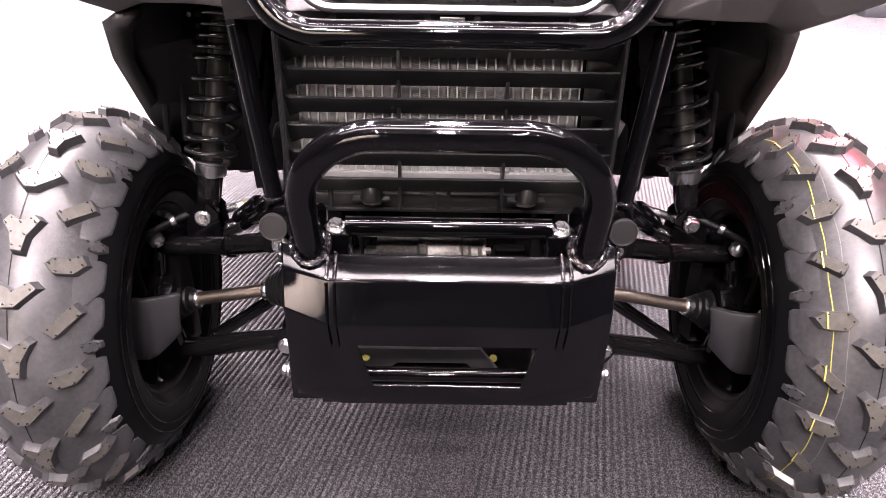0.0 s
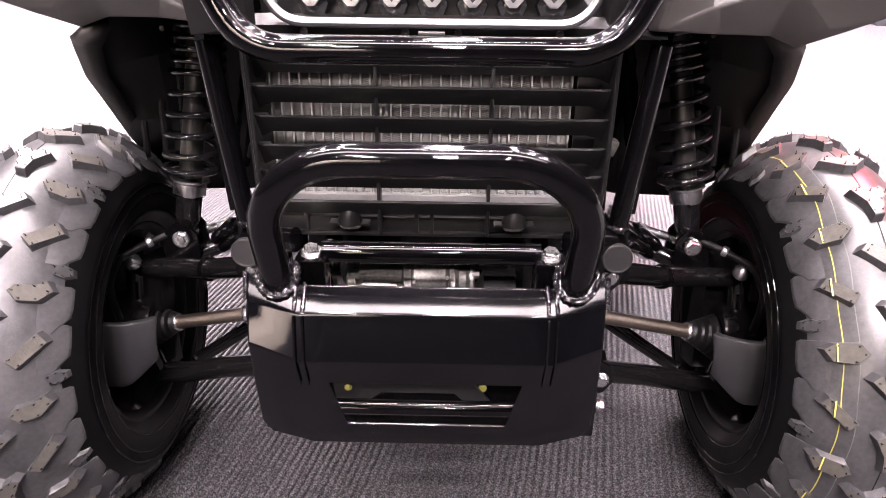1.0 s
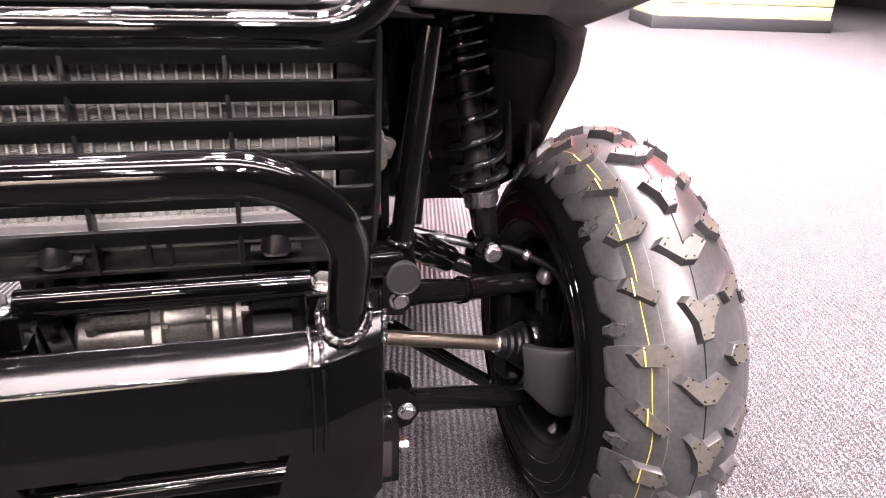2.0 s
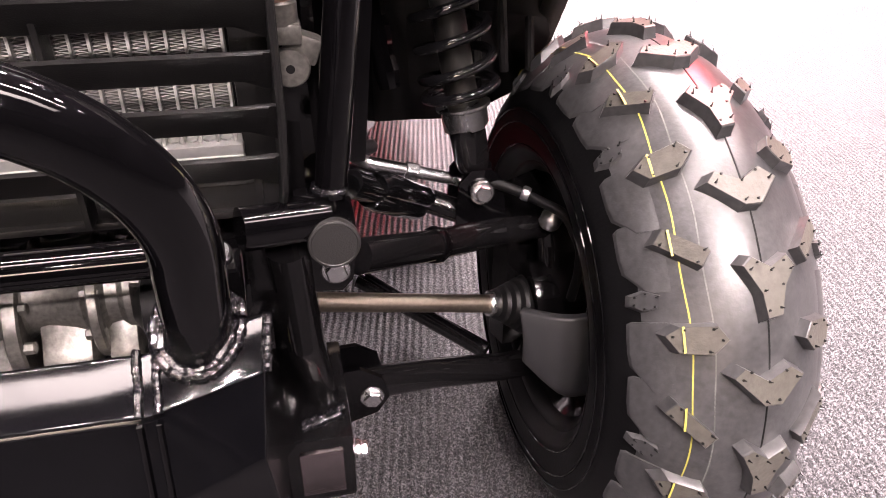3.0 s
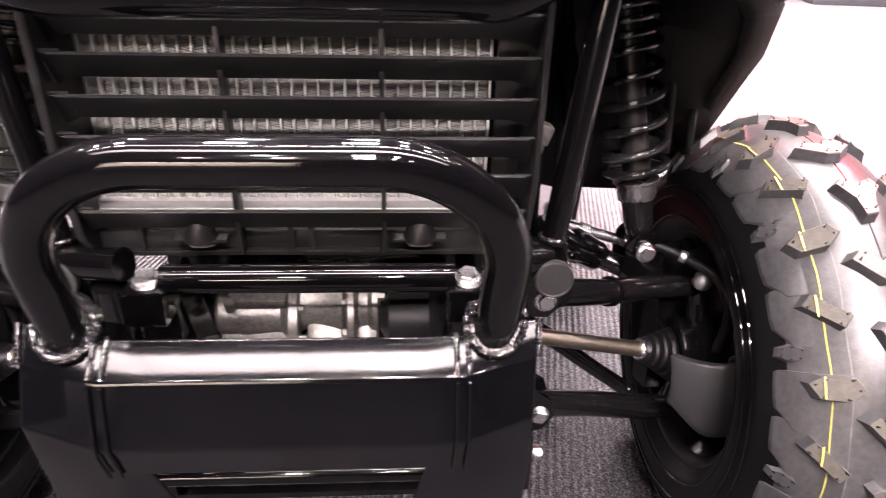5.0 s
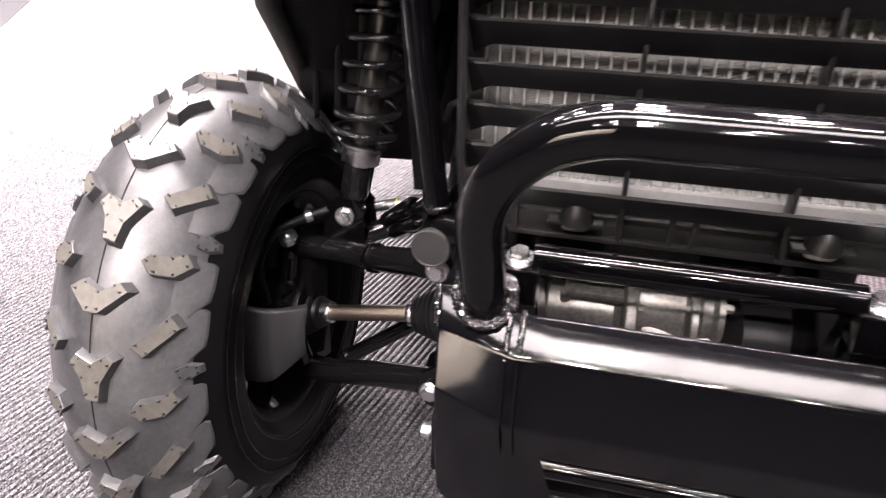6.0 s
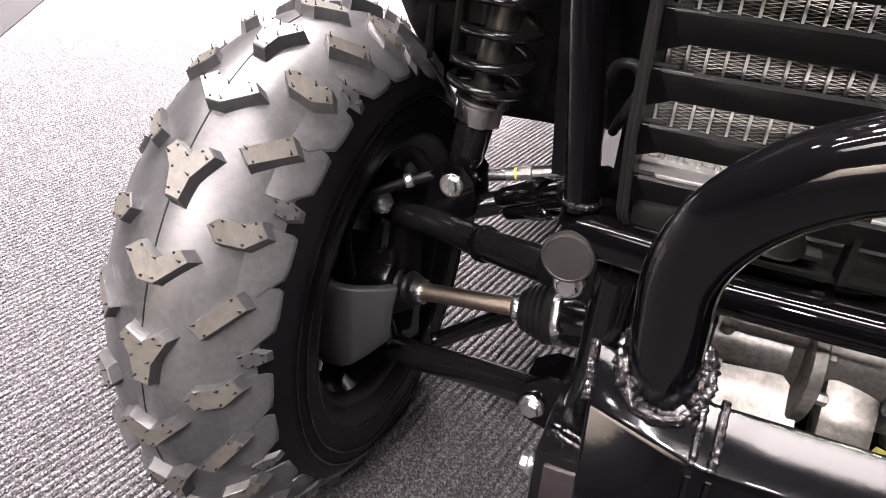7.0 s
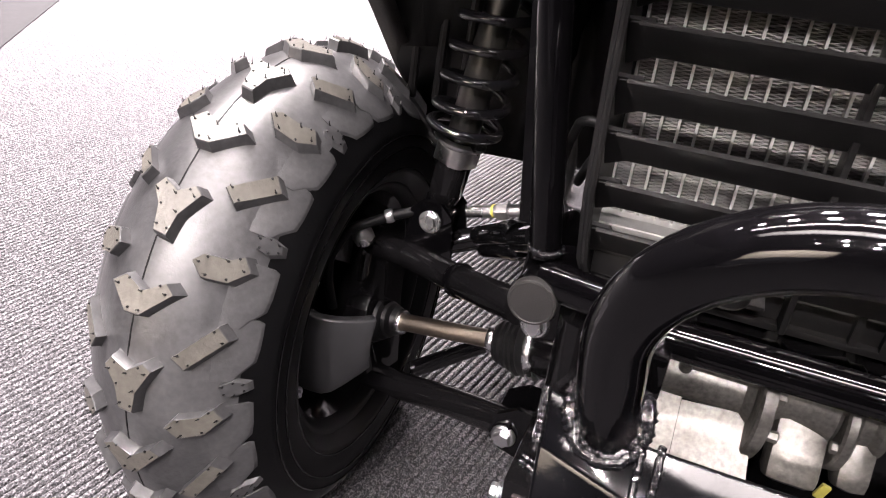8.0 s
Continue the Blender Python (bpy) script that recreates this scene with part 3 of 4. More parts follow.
    part("lower_arm", bm, SATIN, car, "black tubular lower suspension arm", 40)
    bm = bmesh.new()
    rod(bm, P(.300, 1.690, .318), P(.444, 1.572, .258), .0045, n=8)
    part("brake_pipe", bm, GLOSS, car)
    bolt(car, P(.276, 1.446, .310), (0, -1, 0), .0110)

    # tie rod and the ribbed steering sleeve
    bm = bmesh.new()
    sweep(bm, rounded([P(.262, 1.640, .538), P(.300, 1.60, .532), P(.404, 1.60, .501), P(.455, 1.60, .478)], .02), .0080, 14)
    rodm = part("tie_rod", bm, ZINC, car, "bright zinc-plated tie rod")
    bm = bmesh.new()
    turned(bm, P(.352, 1.60, .5165), P(1, 0, -.29), [(-.008, .0098), (-.007, .0112), (.007, .0112), (.008, .0098)], 6)
    part("lock_nut", bm, ZINC, rodm)
    if s < 0:
        bm = bmesh.new()
        turned(bm, P(.364, 1.60, .5135), P(1, 0, -.29), [(-.001, .0084), (.002, .0084)], 16)
        part("paint_mark", bm, YELLOW, rodm, "yellow paint mark")
    bm = bmesh.new()
    w = P(.102, .147, -.107)
    o = P(.262, 1.390, .607)
    d = w.normalized()
    up = Vector((0, -.55, 1)).cross(d).cross(d).normalized()
    for k in (-1, 1):
        off = up * .0085 * k
        sweep(bm, [o + d * t + off * (1 if t > .05 else .3) for t in (0, .050, .0505, .056, .160, .176, .188)], [.0105, .0105, .0115, .0125, .0125, .011, .007], 20)
    part("steering_sleeve", bm, SPRING, car, "glossy black ribbed steering sleeve")

    # shock absorber
    lo, hi = P(.424, 1.570, .509), P(.358, 1.612, .905)
    ax = (hi - lo).normalized()
    shock_mesh = bmesh.new()
    turned(shock_mesh, P(.424, 1.551, .509), (0, 1, 0), [(0, .018), (.003, .020), (.035, .020), (.038, .018)], 20)
    turned(shock_mesh, lo, ax, [(.012, .012), (.02, .019), (.032, .0205), (.085, .0215), (.095, .0180)], 24)
    shock = part("shock_absorber", shock_mesh, SATIN, car, "black shock absorber with coil spring")
    bm = bmesh.new()
    turned(bm, lo, ax, [(.09, .0185), (.30, .0180), (.40, .0180)], 24)
    part("damper_tube", bm, DAMPER, shock, "matte grey damper tube")
    bm = bmesh.new()
    a = ax.orthogonal().normalized()
    b2 = ax.cross(a)
    # preload collar with notches
    rings = []
    for st, r, wave in ((.070, .0245, .0), (.075, .0262, .006), (.090, .0262, 0), (.093, .031, 0), (.096, .031, 0), (.097, .02, 0)):
        vs = []
        for k in range(48):
            q = 2 * math.pi * k / 48
            vs.append(bm.verts.new(lo + ax * (st - (wave if (k // 6) % 2 else 0)) + (a * math.cos(q) + b2 * math.sin(q)) * r))
        rings.append(vs)
    skin(bm, rings)
    part("preload_collar", bm, COLLAR, shock, "notched bright aluminium collar")
    bm = bmesh.new()
    pts = []
    st, q = .106, 0.0
    N = 420
    for k in range(N):
        f = k / (N - 1)
        turn_n = 10.2 * f
        if turn_n < 1.0:
            adv = .012 * turn_n
        elif turn_n < 5.6:
            adv = .012 + (turn_n - 1.0) * .0335
        else:
            adv = .012 + 4.6 * .0335 + (turn_n - 5.6) * .0175
        q = 2 * math.pi * turn_n
        r = .0405 - .004 * f
        pts.append(lo + ax * (st + adv) + (a * math.cos(q) + b2 * math.sin(q)) * r)
    sweep(bm, pts, .0058, 12)
    part("coil_spring", bm, SPRING, shock, "glossy black coil spring", 60)
    # reservoir hose knobs by the spring
    bm = bmesh.new()
    sweep(bm, [lo + ax * (.11 + .02 * k) + P(-.075, .03, 0) for k in range(12)], [.012 + .003 * (k % 2) for k in range(12)], 10)
    part("reservoir", bm, GLOSS, shock, "slim black ribbed reservoir")

    # brake hose
    bm = bmesh.new()
    sweep(bm, rounded([P(.428, 1.556, .520), P(.472, 1.535, .507), P(.512, 1.500, .494), P(.527, 1.480, .458), P(.5265, 1.478, .425), P(.523, 1.482, .388)], .035), .0060, 14)
    part("brake_hose", bm, HOSE, car, "black rubber brake hose")
    bm = bmesh.new()
    sweep(bm, rounded([P(.262, 1.56, .66), P(.272, 1.56, .60), P(.285, 1.60, .55), P(.31, 1.64, .535)], .03), .009, 12)
    part("breather_hose", bm, BOOT, car, "black rubber hose")
    bm = bmesh.new()
    turned(bm, P(.470, 1.536, .508), P(1, -.5, -.3), [(0, .0075), (.002, .0086), (.008, .0086), (.010, .0075)], 14)
    part("hose_clip", bm, ZINC, car)
    # small bright bolts, added to stand for the glints beside the guard
    for x, y, z in GLINT_BOLTS:
        bolt(car, P(x, y, z), P(-.7, -.7, 0), .0062, None, "glint_bolt")


def build_frame(s):
    def P(x, y, z):
        return Vector((s * x, y, z))

    # slanting front tubes beside the radiator
    bm = bmesh.new()
    sweep(bm, [P(.242, 1.332, .628), P(.254, 1.338, .72), P(.272, 1.345, .862)], .0128, 24)
    part("front_tube", bm, GLOSS, car, "glossy black front frame tube")
    bm = bmesh.new()
    prism(bm, [P(.262, 1.372, .635), P(.274, 1.372, .635), P(.296, 1.385, .87), P(.284, 1.385, .87)], .010)
    part("side_strip", bm, GLOSS, car)
    # pivot housing with the round rubber cap
    bm = bmesh.new()
    rod(bm, P(.241, 1.312, .600), P(.241, 1.46, .590), .0190, n=20)
    rod(bm, P(.174, 1.304, .620), P(.236, 1.325, .612), .0165, n=24)
    prism(bm, [P(.214, 1.335, .634), P(.256, 1.335, .630), P(.261, 1.340, .590), P(.255, 1.345, .548), P(.246, 1.348, .536), P(.222, 1.348, .538), P(.212, 1.340, .58)], .010)
    part("pivot_housing", bm, GLOSS, car, "glossy black welded pivot housing")
    bm = bmesh.new()
    turned(bm, P(.2405, 1.309, .600), (0, -1, .06), [(-.006, .0175), (0, .0196), (.005, .0200), (.0072, .0192), (.0076, .0176), (.0070, .0170), (.0074, .008)], 36)
    part("pivot_cap", bm, CAP, car, "round grey rubber pivot cap")
    # post down to the lower bracket
    bm = bmesh.new()
    sweep(bm, rounded([P(.205, 1.332, .585), P(.210, 1.36, .47), P(.224, 1.42, .315)], .05), .0175, 16)
    part("front_post", bm, SATIN, car, "black steel frame post")
    for y in (1.452, 1.495):
        bm = bmesh.new()
        prism(bm, [P(.225, y, .350), P(.264, y, .352), P(.289, y, .335), P(.296, y, .308), P(.282, y, .286), P(.238, y, .272), P(.215, y, .288)], .006)
        part("lower_bracket", bm, GLOSS, car, "black lower arm bracket")
    for step in (0, 1):
        weld(car, along(P(.197, 1.352 + .009 * step, .367), P(.241, 1.364 + .009 * step, .371), 12), .0042, rng)
    # square tube end beneath
    bm = bmesh.new()
    block(bm, P(.2125, 1.410, .326), (.066, .15, .084), None, .005)
    part("box_tube", bm, SATIN, car, "black square frame tube")
    bm = bmesh.new()
    block(bm, P(.2135, 1.3335, .326), (.042, .004, .056), None, .0015)
    part("end_plate", bm, ENDPLATE, car, "bare steel end plate with a painted pink reflection")
    bolt(car, P(.252, 1.350, .332), (s, 0, 0), .0085)
    # weld ripples at the foot of the front tube
    weld(car, [P(.242, 1.332, .634) + Vector((math.cos(k * .5) * .012, math.sin(k * .5) * .012, 0)) for k in range(13)], .0034, rng)


def build_bumper():
    bm = bmesh.new()
    xs = [-.195, -.1345, -.1075, .1075, .1345, .195]

    def col(x):
        w = max(0.0, (abs(x) - .1345) / (.195 - .1345))     # the end panels rise and lean back
        sd = math.copysign(1, x)
        slot = .86 if abs(x) < .12 else 1.0                  # the slot narrows downwards
        return [(x, 1.149 + .010 * w, .6385 + .009 * w),
                (x - sd * .003 * w, 1.1245 + .0135 * w, .6165 + .0085 * w),
                (x - sd * .007 * w, 1.1125 + .001 * w, .5620 + .0245 * w),
                (x - sd * .004 * w, 1.1255 + .002 * w, .5270 + .004 * w),
                (x * slot - sd * .003 * w, 1.1435, .4560 + .002 * w),
                (x * slot - sd * .012 * w, 1.1515 - .004 * w, .4215 + .019 * w)]

    grid = [[bm.verts.new(p) for p in col(x)] for x in xs]
    for i in range(len(xs) - 1):
        for j in range(5):
            if i == 2 and j == 3:
                continue
            bm.faces.new((grid[i][j], grid[i + 1][j], grid[i + 1][j + 1], grid[i][j + 1]))
    plate = part("bumper_plate", bm, PLATE, car, "glossy black folded steel bumper plate", 20)
    mod = plate.modifiers.new("thick", "SOLIDIFY")
    mod.thickness, mod.offset = .005, 1
    bev = plate.modifiers.new("round", "BEVEL")
    bev.width, bev.segments, bev.limit_method, bev.angle_limit = .0042, 3, "ANGLE", radians(14)

    # hoop
    bm = bmesh.new()
    arc = []
    for sd in (-1, 1):
        way = [(.1605, 1.157, .634), (.1625, 1.1505, .660), (.1645, 1.1435, .690)]
        way += [(.072 + .093 * math.cos(q), 1.1415 - .0225 * math.sin(q), .700 + .088 * math.sin(q)) for q in [math.pi / 2 * k / 14 for k in range(15)]]
        way = [(sd * x, y, z) for x, y, z in way]
        arc += way if sd < 0 else way[::-1]
    sweep(bm, arc, .0172, 28)
    part("bumper_hoop", bm, GLOSS, car, "glossy black bent tube hoop", 60)
    for s in (-1, 1):
        foot = []
        for k in range(25):
            q = k * math.pi / 12
            fx, fy = .1605 + .0184 * math.cos(q), 1.1555 + .0184 * math.sin(q)
            foot.append((s * fx, fy, min(.653, .6475 + (fy - 1.1555) * 0.9 + (fx - .160) * .15)))
        weld(car, foot, .0038, rng)
        weld(car, [(s * .1605 + (px - s * .1605) * 1.20, 1.1555 + (py - 1.1555) * 1.16, pz - .0005) for px, py, pz in foot], .0034, rng)
        # the end panel is welded on by two beads with a groove between them
        for dx in (-.0046, .0046):
            weld(car, along((s * .1345 + dx, 1.150, .6405), (s * .1345 + dx, 1.1235, .6165), 9), .0024, rng)
            bm = bmesh.new()
            sweep(bm, along((s * .1345 + dx, 1.1220, .614), (s * .1342 + dx, 1.1105, .563), 8) + along((s * .134 + dx, 1.112, .556), (s * .1335 + dx, 1.1225, .528), 6), .0015, 8)
            part("seam_weld", bm, GLOSS, car, "ground smooth weld seam")
        weld(car, along((s * .1955, 1.158, .648), (s * .1925, 1.137, .6245), 7), .0026, rng)
        # inner side plate
        bm = bmesh.new()
        prism(bm, [(s * .190, 1.165, .642), (s * .184, 1.130, .575), (s * .186, 1.155, .440), (s * .182, 1.30, .345), (s * .182, 1.36, .36), (s * .188, 1.31, .55), (s * .188, 1.24, .60)], .005)
        part("bumper_bracket", bm, SATIN, car, "black bumper side bracket")
    for x, y, z in ((.078, 1.382, .336), (-.128, 1.362, .349)):
        bolt(car, (x, y, z), (0, -1, .6), .0046, YELLOW, "bolt", "yellow-marked bolt")
    # plate and tube behind the slot
    bm = bmesh.new()
    prism(bm, [(x, 1.36 + (.373 - z) * .4, z) for x, z in ((-.150, .373), (.055, .373), (.090, .312), (.052, .312), (.034, .337), (-.078, .337), (-.102, .312), (-.150, .312))], .006)
    part("skid_plate", bm, GREY, car, "dark grey notched skid plate")
    # added dark plates: hide lit floor behind the slot and shade it below
    bm = bmesh.new()
    block(bm, (0, 1.75, .272), (.40, .80, .008))
    block(bm, (0, 1.50, .40), (.34, .01, .27))
    part("belly_pan", bm, SATIN, car, "black belly pan added to shade the floor")
    bm = bmesh.new()
    rod(bm, (-.17, 1.275, .380), (.17, 1.275, .380), .011, n=18)
    part("lower_tube", bm, GLOSS, car, "glossy black lower cross tube")


def build_front():
    # cross bar with its brackets
    bm = bmesh.new()
    rod(bm, (-.140, 1.300, .606), (.140, 1.300, .606), .0145, n=20)
    part("cross_bar", bm, GLOSS, car, "glossy black cross bar")
    for s in (-1, 1):
        bm = bmesh.new()
        block(bm, (s * .153, 1.300, .585), (.040, .050, .036), None, .003)
        prism(bm, [(s * .135, 1.315, .57), (s * .175, 1.315, .57), (s * .172, 1.325, .46), (s * .14, 1.325, .46)], .006)
        part("bar_bracket", bm, GLOSS, car, "black bar bracket")
        bolt(car, (s * .153, 1.296, .608), (0, -.25, 1), .0105)
        bm = bmesh.new()
        prism(bm, [(s * .142, 1.34, .575), (s * .148, 1.34, .575), (s * .130, 1.37, .42), (s * .124, 1.37, .42)], .05)
        part("case_stay", bm, SATIN, car)
        # rubber foot of the radiator in its clip
        bm = bmesh.new()
        turned(bm, (s * .107, 1.334, .6315), (0, -.3, -1), [(-.004, .010), (0, .0135), (.004, .0135), (.0065, .011), (.0075, .005)], 22)
        part("bushing", bm, PALE, car, "pale rubber radiator foot")
        bm = bmesh.new()
        turned(bm, (s * .107, 1.330, .6365), (0, -.12, 1), [(0, .0165), (.005, .0150), (.014, .0120), (.019, .0085), (.0205, .004)], 20)
        block(bm, (s * .107, 1.334, .6345), (.052, .022, .004), None, .0012)
        part("bushing_clip", bm, PLASTIC, car, "black moulded bushing clip")

    # radiator
    bm = bmesh.new()
    block(bm, (0, 1.412, .745), (.450, .020, .29))
    rad = part("radiator", bm, SATIN, car, "aluminium finned radiator behind black slats")
    pitch = .0128
    cols = 30
    x0 = -.2085
    bm = bmesh.new()
    block(bm, (0, 1.389, .762), (.0021, .020, .176))
    first = part("core_tube", bm, FINS, rad)
    first.matrix_basis = Matrix.Translation((x0, 0, 0))
    for k in range(1, cols + 1):
        more = new("core_tube", first.data)
        more.parent = rad
        more.matrix_basis = Matrix.Translation((x0 + k * pitch, 0, 0))
    verts, faces = [], []
    for k in range(cols):
        xa, xb = x0 + k * pitch + .0011, x0 + (k + 1) * pitch - .0011
        z = .674
        while z < .852:
            za, zb = (z, z + .0013)
            i = len(verts)
            verts += [(xa, 1.3835, za), (xb, 1.3835, zb), (xb, 1.400, zb), (xa, 1.400, za), (xa, 1.3835, za + .0004), (xb, 1.3835, zb + .0004)]
            faces += [(i, i + 1, i + 2, i + 3), (i, i + 1, i + 5, i + 4)]
            i = len(verts)
            verts += [(xb, 1.3835, zb), (xa, 1.3835, z + .0026), (xa, 1.400, z + .0026), (xb, 1.400, zb), (xb, 1.3835, zb + .0004), (xa, 1.3835, z + .0030)]
            faces += [(i, i + 1, i + 2, i + 3), (i, i + 1, i + 5, i + 4)]
            z += .0026
    me = bpy.data.meshes.new("fin_pack")
    me.from_pydata(verts, [], faces)
    me.materials.append(FINS)
    fins = new("fin_pack", me)
    fins.parent = rad
    tagged(fins, "folded aluminium fins", kind="stuff")
    bm = bmesh.new()
    mid = x0 + pitch * cols / 2
    block(bm, (mid, 1.376, .6575), (.396, .034, .011), None, .003)
    block(bm, (mid, 1.362, .6520), (.396, .010, .005), None, .002)
    for k in range(cols + 1):
        block(bm, (x0 + k * pitch, 1.374, .6675), (.0022, .016, .011))
    for k in range(cols):
        turned(bm, (x0 + (k + .5) * pitch, 1.372, .6625), (0, 0, 1), [(0, .0048), (.002, .0044), (.0035, .002)], 8)
    part("lower_tank", bm, TANK, rad, "bright aluminium lower tank")

    # shroud and slats
    bm = bmesh.new()
    for s in (-1, 1):
        prism(bm, [(s * .216, 1.303, .86), (s * .214, 1.303, .70), (s * .211, 1.310, .645), (s * .207, 1.325, .622), (s * .206, 1.345, .612), (s * .207, 1.385, .612), (s * .216, 1.385, .87)], .004)
        # rolled lip along the shroud's front edge, turning in at the top
        sweep(bm, rounded([(s * .196, 1.306, .868), (s * .214, 1.3025, .868), (s * .2125, 1.3025, .70), (s * .2090, 1.3095, .645), (s * .205, 1.325, .621)], .014, 6), .0028, 8)
    block(bm, (0, 1.345, .6285), (.414, .012, .022), None, .003)
    block(bm, (0, 1.352, .6175), (.414, .040, .006), None, .002)
    block(bm, (0, 1.335, .868), (.414, .06, .012), None, .002)
    block(bm, (.1955, 1.372, .750), (.030, .006, .22), None, .002)
    for x in (-.165, -.02, .0, .19):
        block(bm, (x, 1.337, .634), (.005, .010, .028))
    part("radiator_shroud", bm, PLASTIC, car, "black moulded radiator shroud")
    for k in range(-1, 5):
        z = .8165 - .0358 * k
        bm = bmesh.new()
        prism(bm, [(-.205, 1.3105, z), (.205, 1.3105, z), (.198, 1.326, z - .0215), (-.198, 1.326, z - .0215)], .0035)
        for s in (-1, 1):
            prism(bm, [(s * .196, 1.312, z), (s * .213, 1.312, z), (s * .212, 1.334, z - .033), (s * .188, 1.326, z - .0215)], .003)
            rod(bm, (s * .186, 1.3095, z - .0012), (s * .210, 1.3095, z - .0012), .0013, .0004, 8)
        part("slat", bm, PLASTIC, car, "black horizontal grille slat", 30)
    for x in (-.067, .072):
        bm = bmesh.new()
        block(bm, (x, 1.328, .74), (.0045, .022, .235), None, .0012)
        part("divider", bm, PLASTIC, car)
    # outlet on the radiator's side
    bm = bmesh.new()
    turned(bm, (.228, 1.400, .702), (0, -1, 0), [(-.03, .0155), (.006, .0155), (.0085, .0140), (.009, .006)], 28)
    block(bm, (.238, 1.405, .716), (.028, .022, .022), Matrix.Rotation(radians(20), 4, "Y"), .004)
    block(bm, (.226, 1.402, .728), (.026, .024, .016), None, .003)
    turned(bm, (.224, 1.402, .734), (0, 0, 1), [(0, .0125), (.004, .0135), (.016, .0135), (.018, .012)], 22)
    fitting = part("outlet_fitting", bm, ALU, car, "cast aluminium hose fitting")
    fitting.location = (-.006, 0, .006)
    bm = bmesh.new()
    turned(bm, (.228, 1.391, .702), (0, -1, 0), [(-.003, .0035), (.0006, .0035), (.0007, .0015)], 12)
    part("plug_hole", bm, BOOT, fitting)
    bm = bmesh.new()
    turned(bm, (.222, 1.402, .751), (0, 0, 1), [(0, .0115), (.001, .0125), (.060, .0125), (.062, .011)], 22)
    part("copper_stub", bm, COPPER, fitting, "dull copper hose stub")
    bm = bmesh.new()
    sweep(bm, rounded([(-.250, 1.40, .700), (-.243, 1.39, .721), (-.228, 1.39, .722), (-.222, 1.39, .705), (-.233, 1.395, .680), (-.240, 1.41, .660)], .012), .0040, 12)
    part("overflow_hose", bm, BOOT, car, "black rubber hose")

    # aluminium gear case behind the bumper plate
    bm = bmesh.new()
    turned(bm, (-.134, 1.446, .478), (1, 0, 0), [(0, .022), (.004, .0265), (.078, .0265), (.086, .034)], 36)
    case = part("gear_case", bm, ALU, car, "bright cast aluminium gear case", 30)

    def casting(name, shape, label="", bend=30):
        bm = bmesh.new()
        shape(bm)
        return part(name, bm, ALU, case, label, bend)

    casting("case_lid", lambda b: block(b, (-.080, 1.440, .513), (.066, .050, .014), Matrix.Rotation(radians(16), 4, "X"), .004))
    casting("lid_lug", lambda b: turned(b, (-.112, 1.418, .500), (0, -.4, 1), [(0, .006), (.012, .006), (.013, .004)], 14))
    casting("cover_plate", lambda b: prism(b, [(-.104, 1.378, .410), (-.036, 1.378, .418), (-.043, 1.424, .466), (-.106, 1.424, .459)], .03))
    casting("side_web", lambda b: prism(b, [(-.126, 1.382, .412), (-.1045, 1.3815, .4125), (-.1065, 1.4275, .4625), (-.128, 1.430, .464)], .03))
    casting("case_flange", lambda b: turned(b, (-.051, 1.446, .470), (1, .10, -.05), [(0, .054), (.002, .057), (.012, .057), (.014, .054)], 44))
    casting("middle_casting", lambda b: turned(b, (-.038, 1.448, .492), (1, 0, 0), [(0, .040), (.008, .034), (.022, .033), (.040, .036), (.056, .040), (.060, .036)], 40))
    casting("middle_face", lambda b: block(b, (-.002, 1.420, .448), (.046, .040, .066), Matrix.Rotation(radians(-34), 4, "X"), .010))
    casting("case_flange", lambda b: turned(b, (.021, 1.446, .478), (1, .06, 0), [(0, .047), (.002, .050), (.009, .050), (.011, .047)], 44))
    casting("bearing_housing", lambda b: turned(b, (.032, 1.446, .490), (1, 0, 0), [(0, .040), (.006, .034), (.016, .033), (.022, .037), (.028, .037), (.030, .030)], 36))
    casting("lower_casting", lambda b: block(b, (.046, 1.425, .452), (.030, .040, .058), Matrix.Rotation(radians(-30), 4, "X"), .012))
    for x, y, z in ((-.034, 1.412, .503), (-.032, 1.398, .470), (.026, 1.416, .508), (.026, 1.404, .474), (.060, 1.424, .512)):
        casting("case_bolt", lambda b: turned(b, (x - .008, y, z), (1, 0, 0), [(0, .0045), (.001, .0056), (.016, .0056), (.017, .0045)], 6))
    bm = bmesh.new()
    turned(bm, (.100, 1.412, .490), (-1, 0, 0), [(-.02, .036), (0, .036), (.026, .034), (.030, .024), (.038, .012)], 28)
    part("sensor_plug", bm, BOOT, car, "black sensor plug")
    bm = bmesh.new()
    block(bm, (.022, 1.384, .440), (.008, .004, .016), Matrix.Rotation(radians(15), 4, "Y"), .001)
    part("paint_tag", bm, YELLOW, car, "yellow paint tag")
    # dark block added to fill the gap where lit floor would show
    bm = bmesh.new()
    block(bm, (0, 1.50, .44), (.40, .05, .26), None, .015)
    part("case_filler", bm, SATIN, car, "dark filler block behind the gear case")

    # dark mass of the frame behind, down to the belly
    bm = bmesh.new()
    block(bm, (0, 1.80, .40), (.40, .62, .05), None, .01)
    block(bm, (0, 1.62, .60), (.36, .20, .36), None, .02)
    for sd in (-1, 1):
        prism(bm, [(sd * .232, 1.43, .93), (sd * .300, 1.66, .93), (sd * .312, 1.69, .545), (sd * .236, 1.43, .600)], .01)
    block(bm, (0, 1.45, .85), (.46, .05, .22))
    # unseen mass, added to stop the red light crossing to the far wheel
    block(bm, (0, 2.35, .72), (.54, 1.30, .70), None, .03)
    part("chassis", bm, SATIN, car, "dark chassis behind the radiator, with an unseen light-blocking mass")
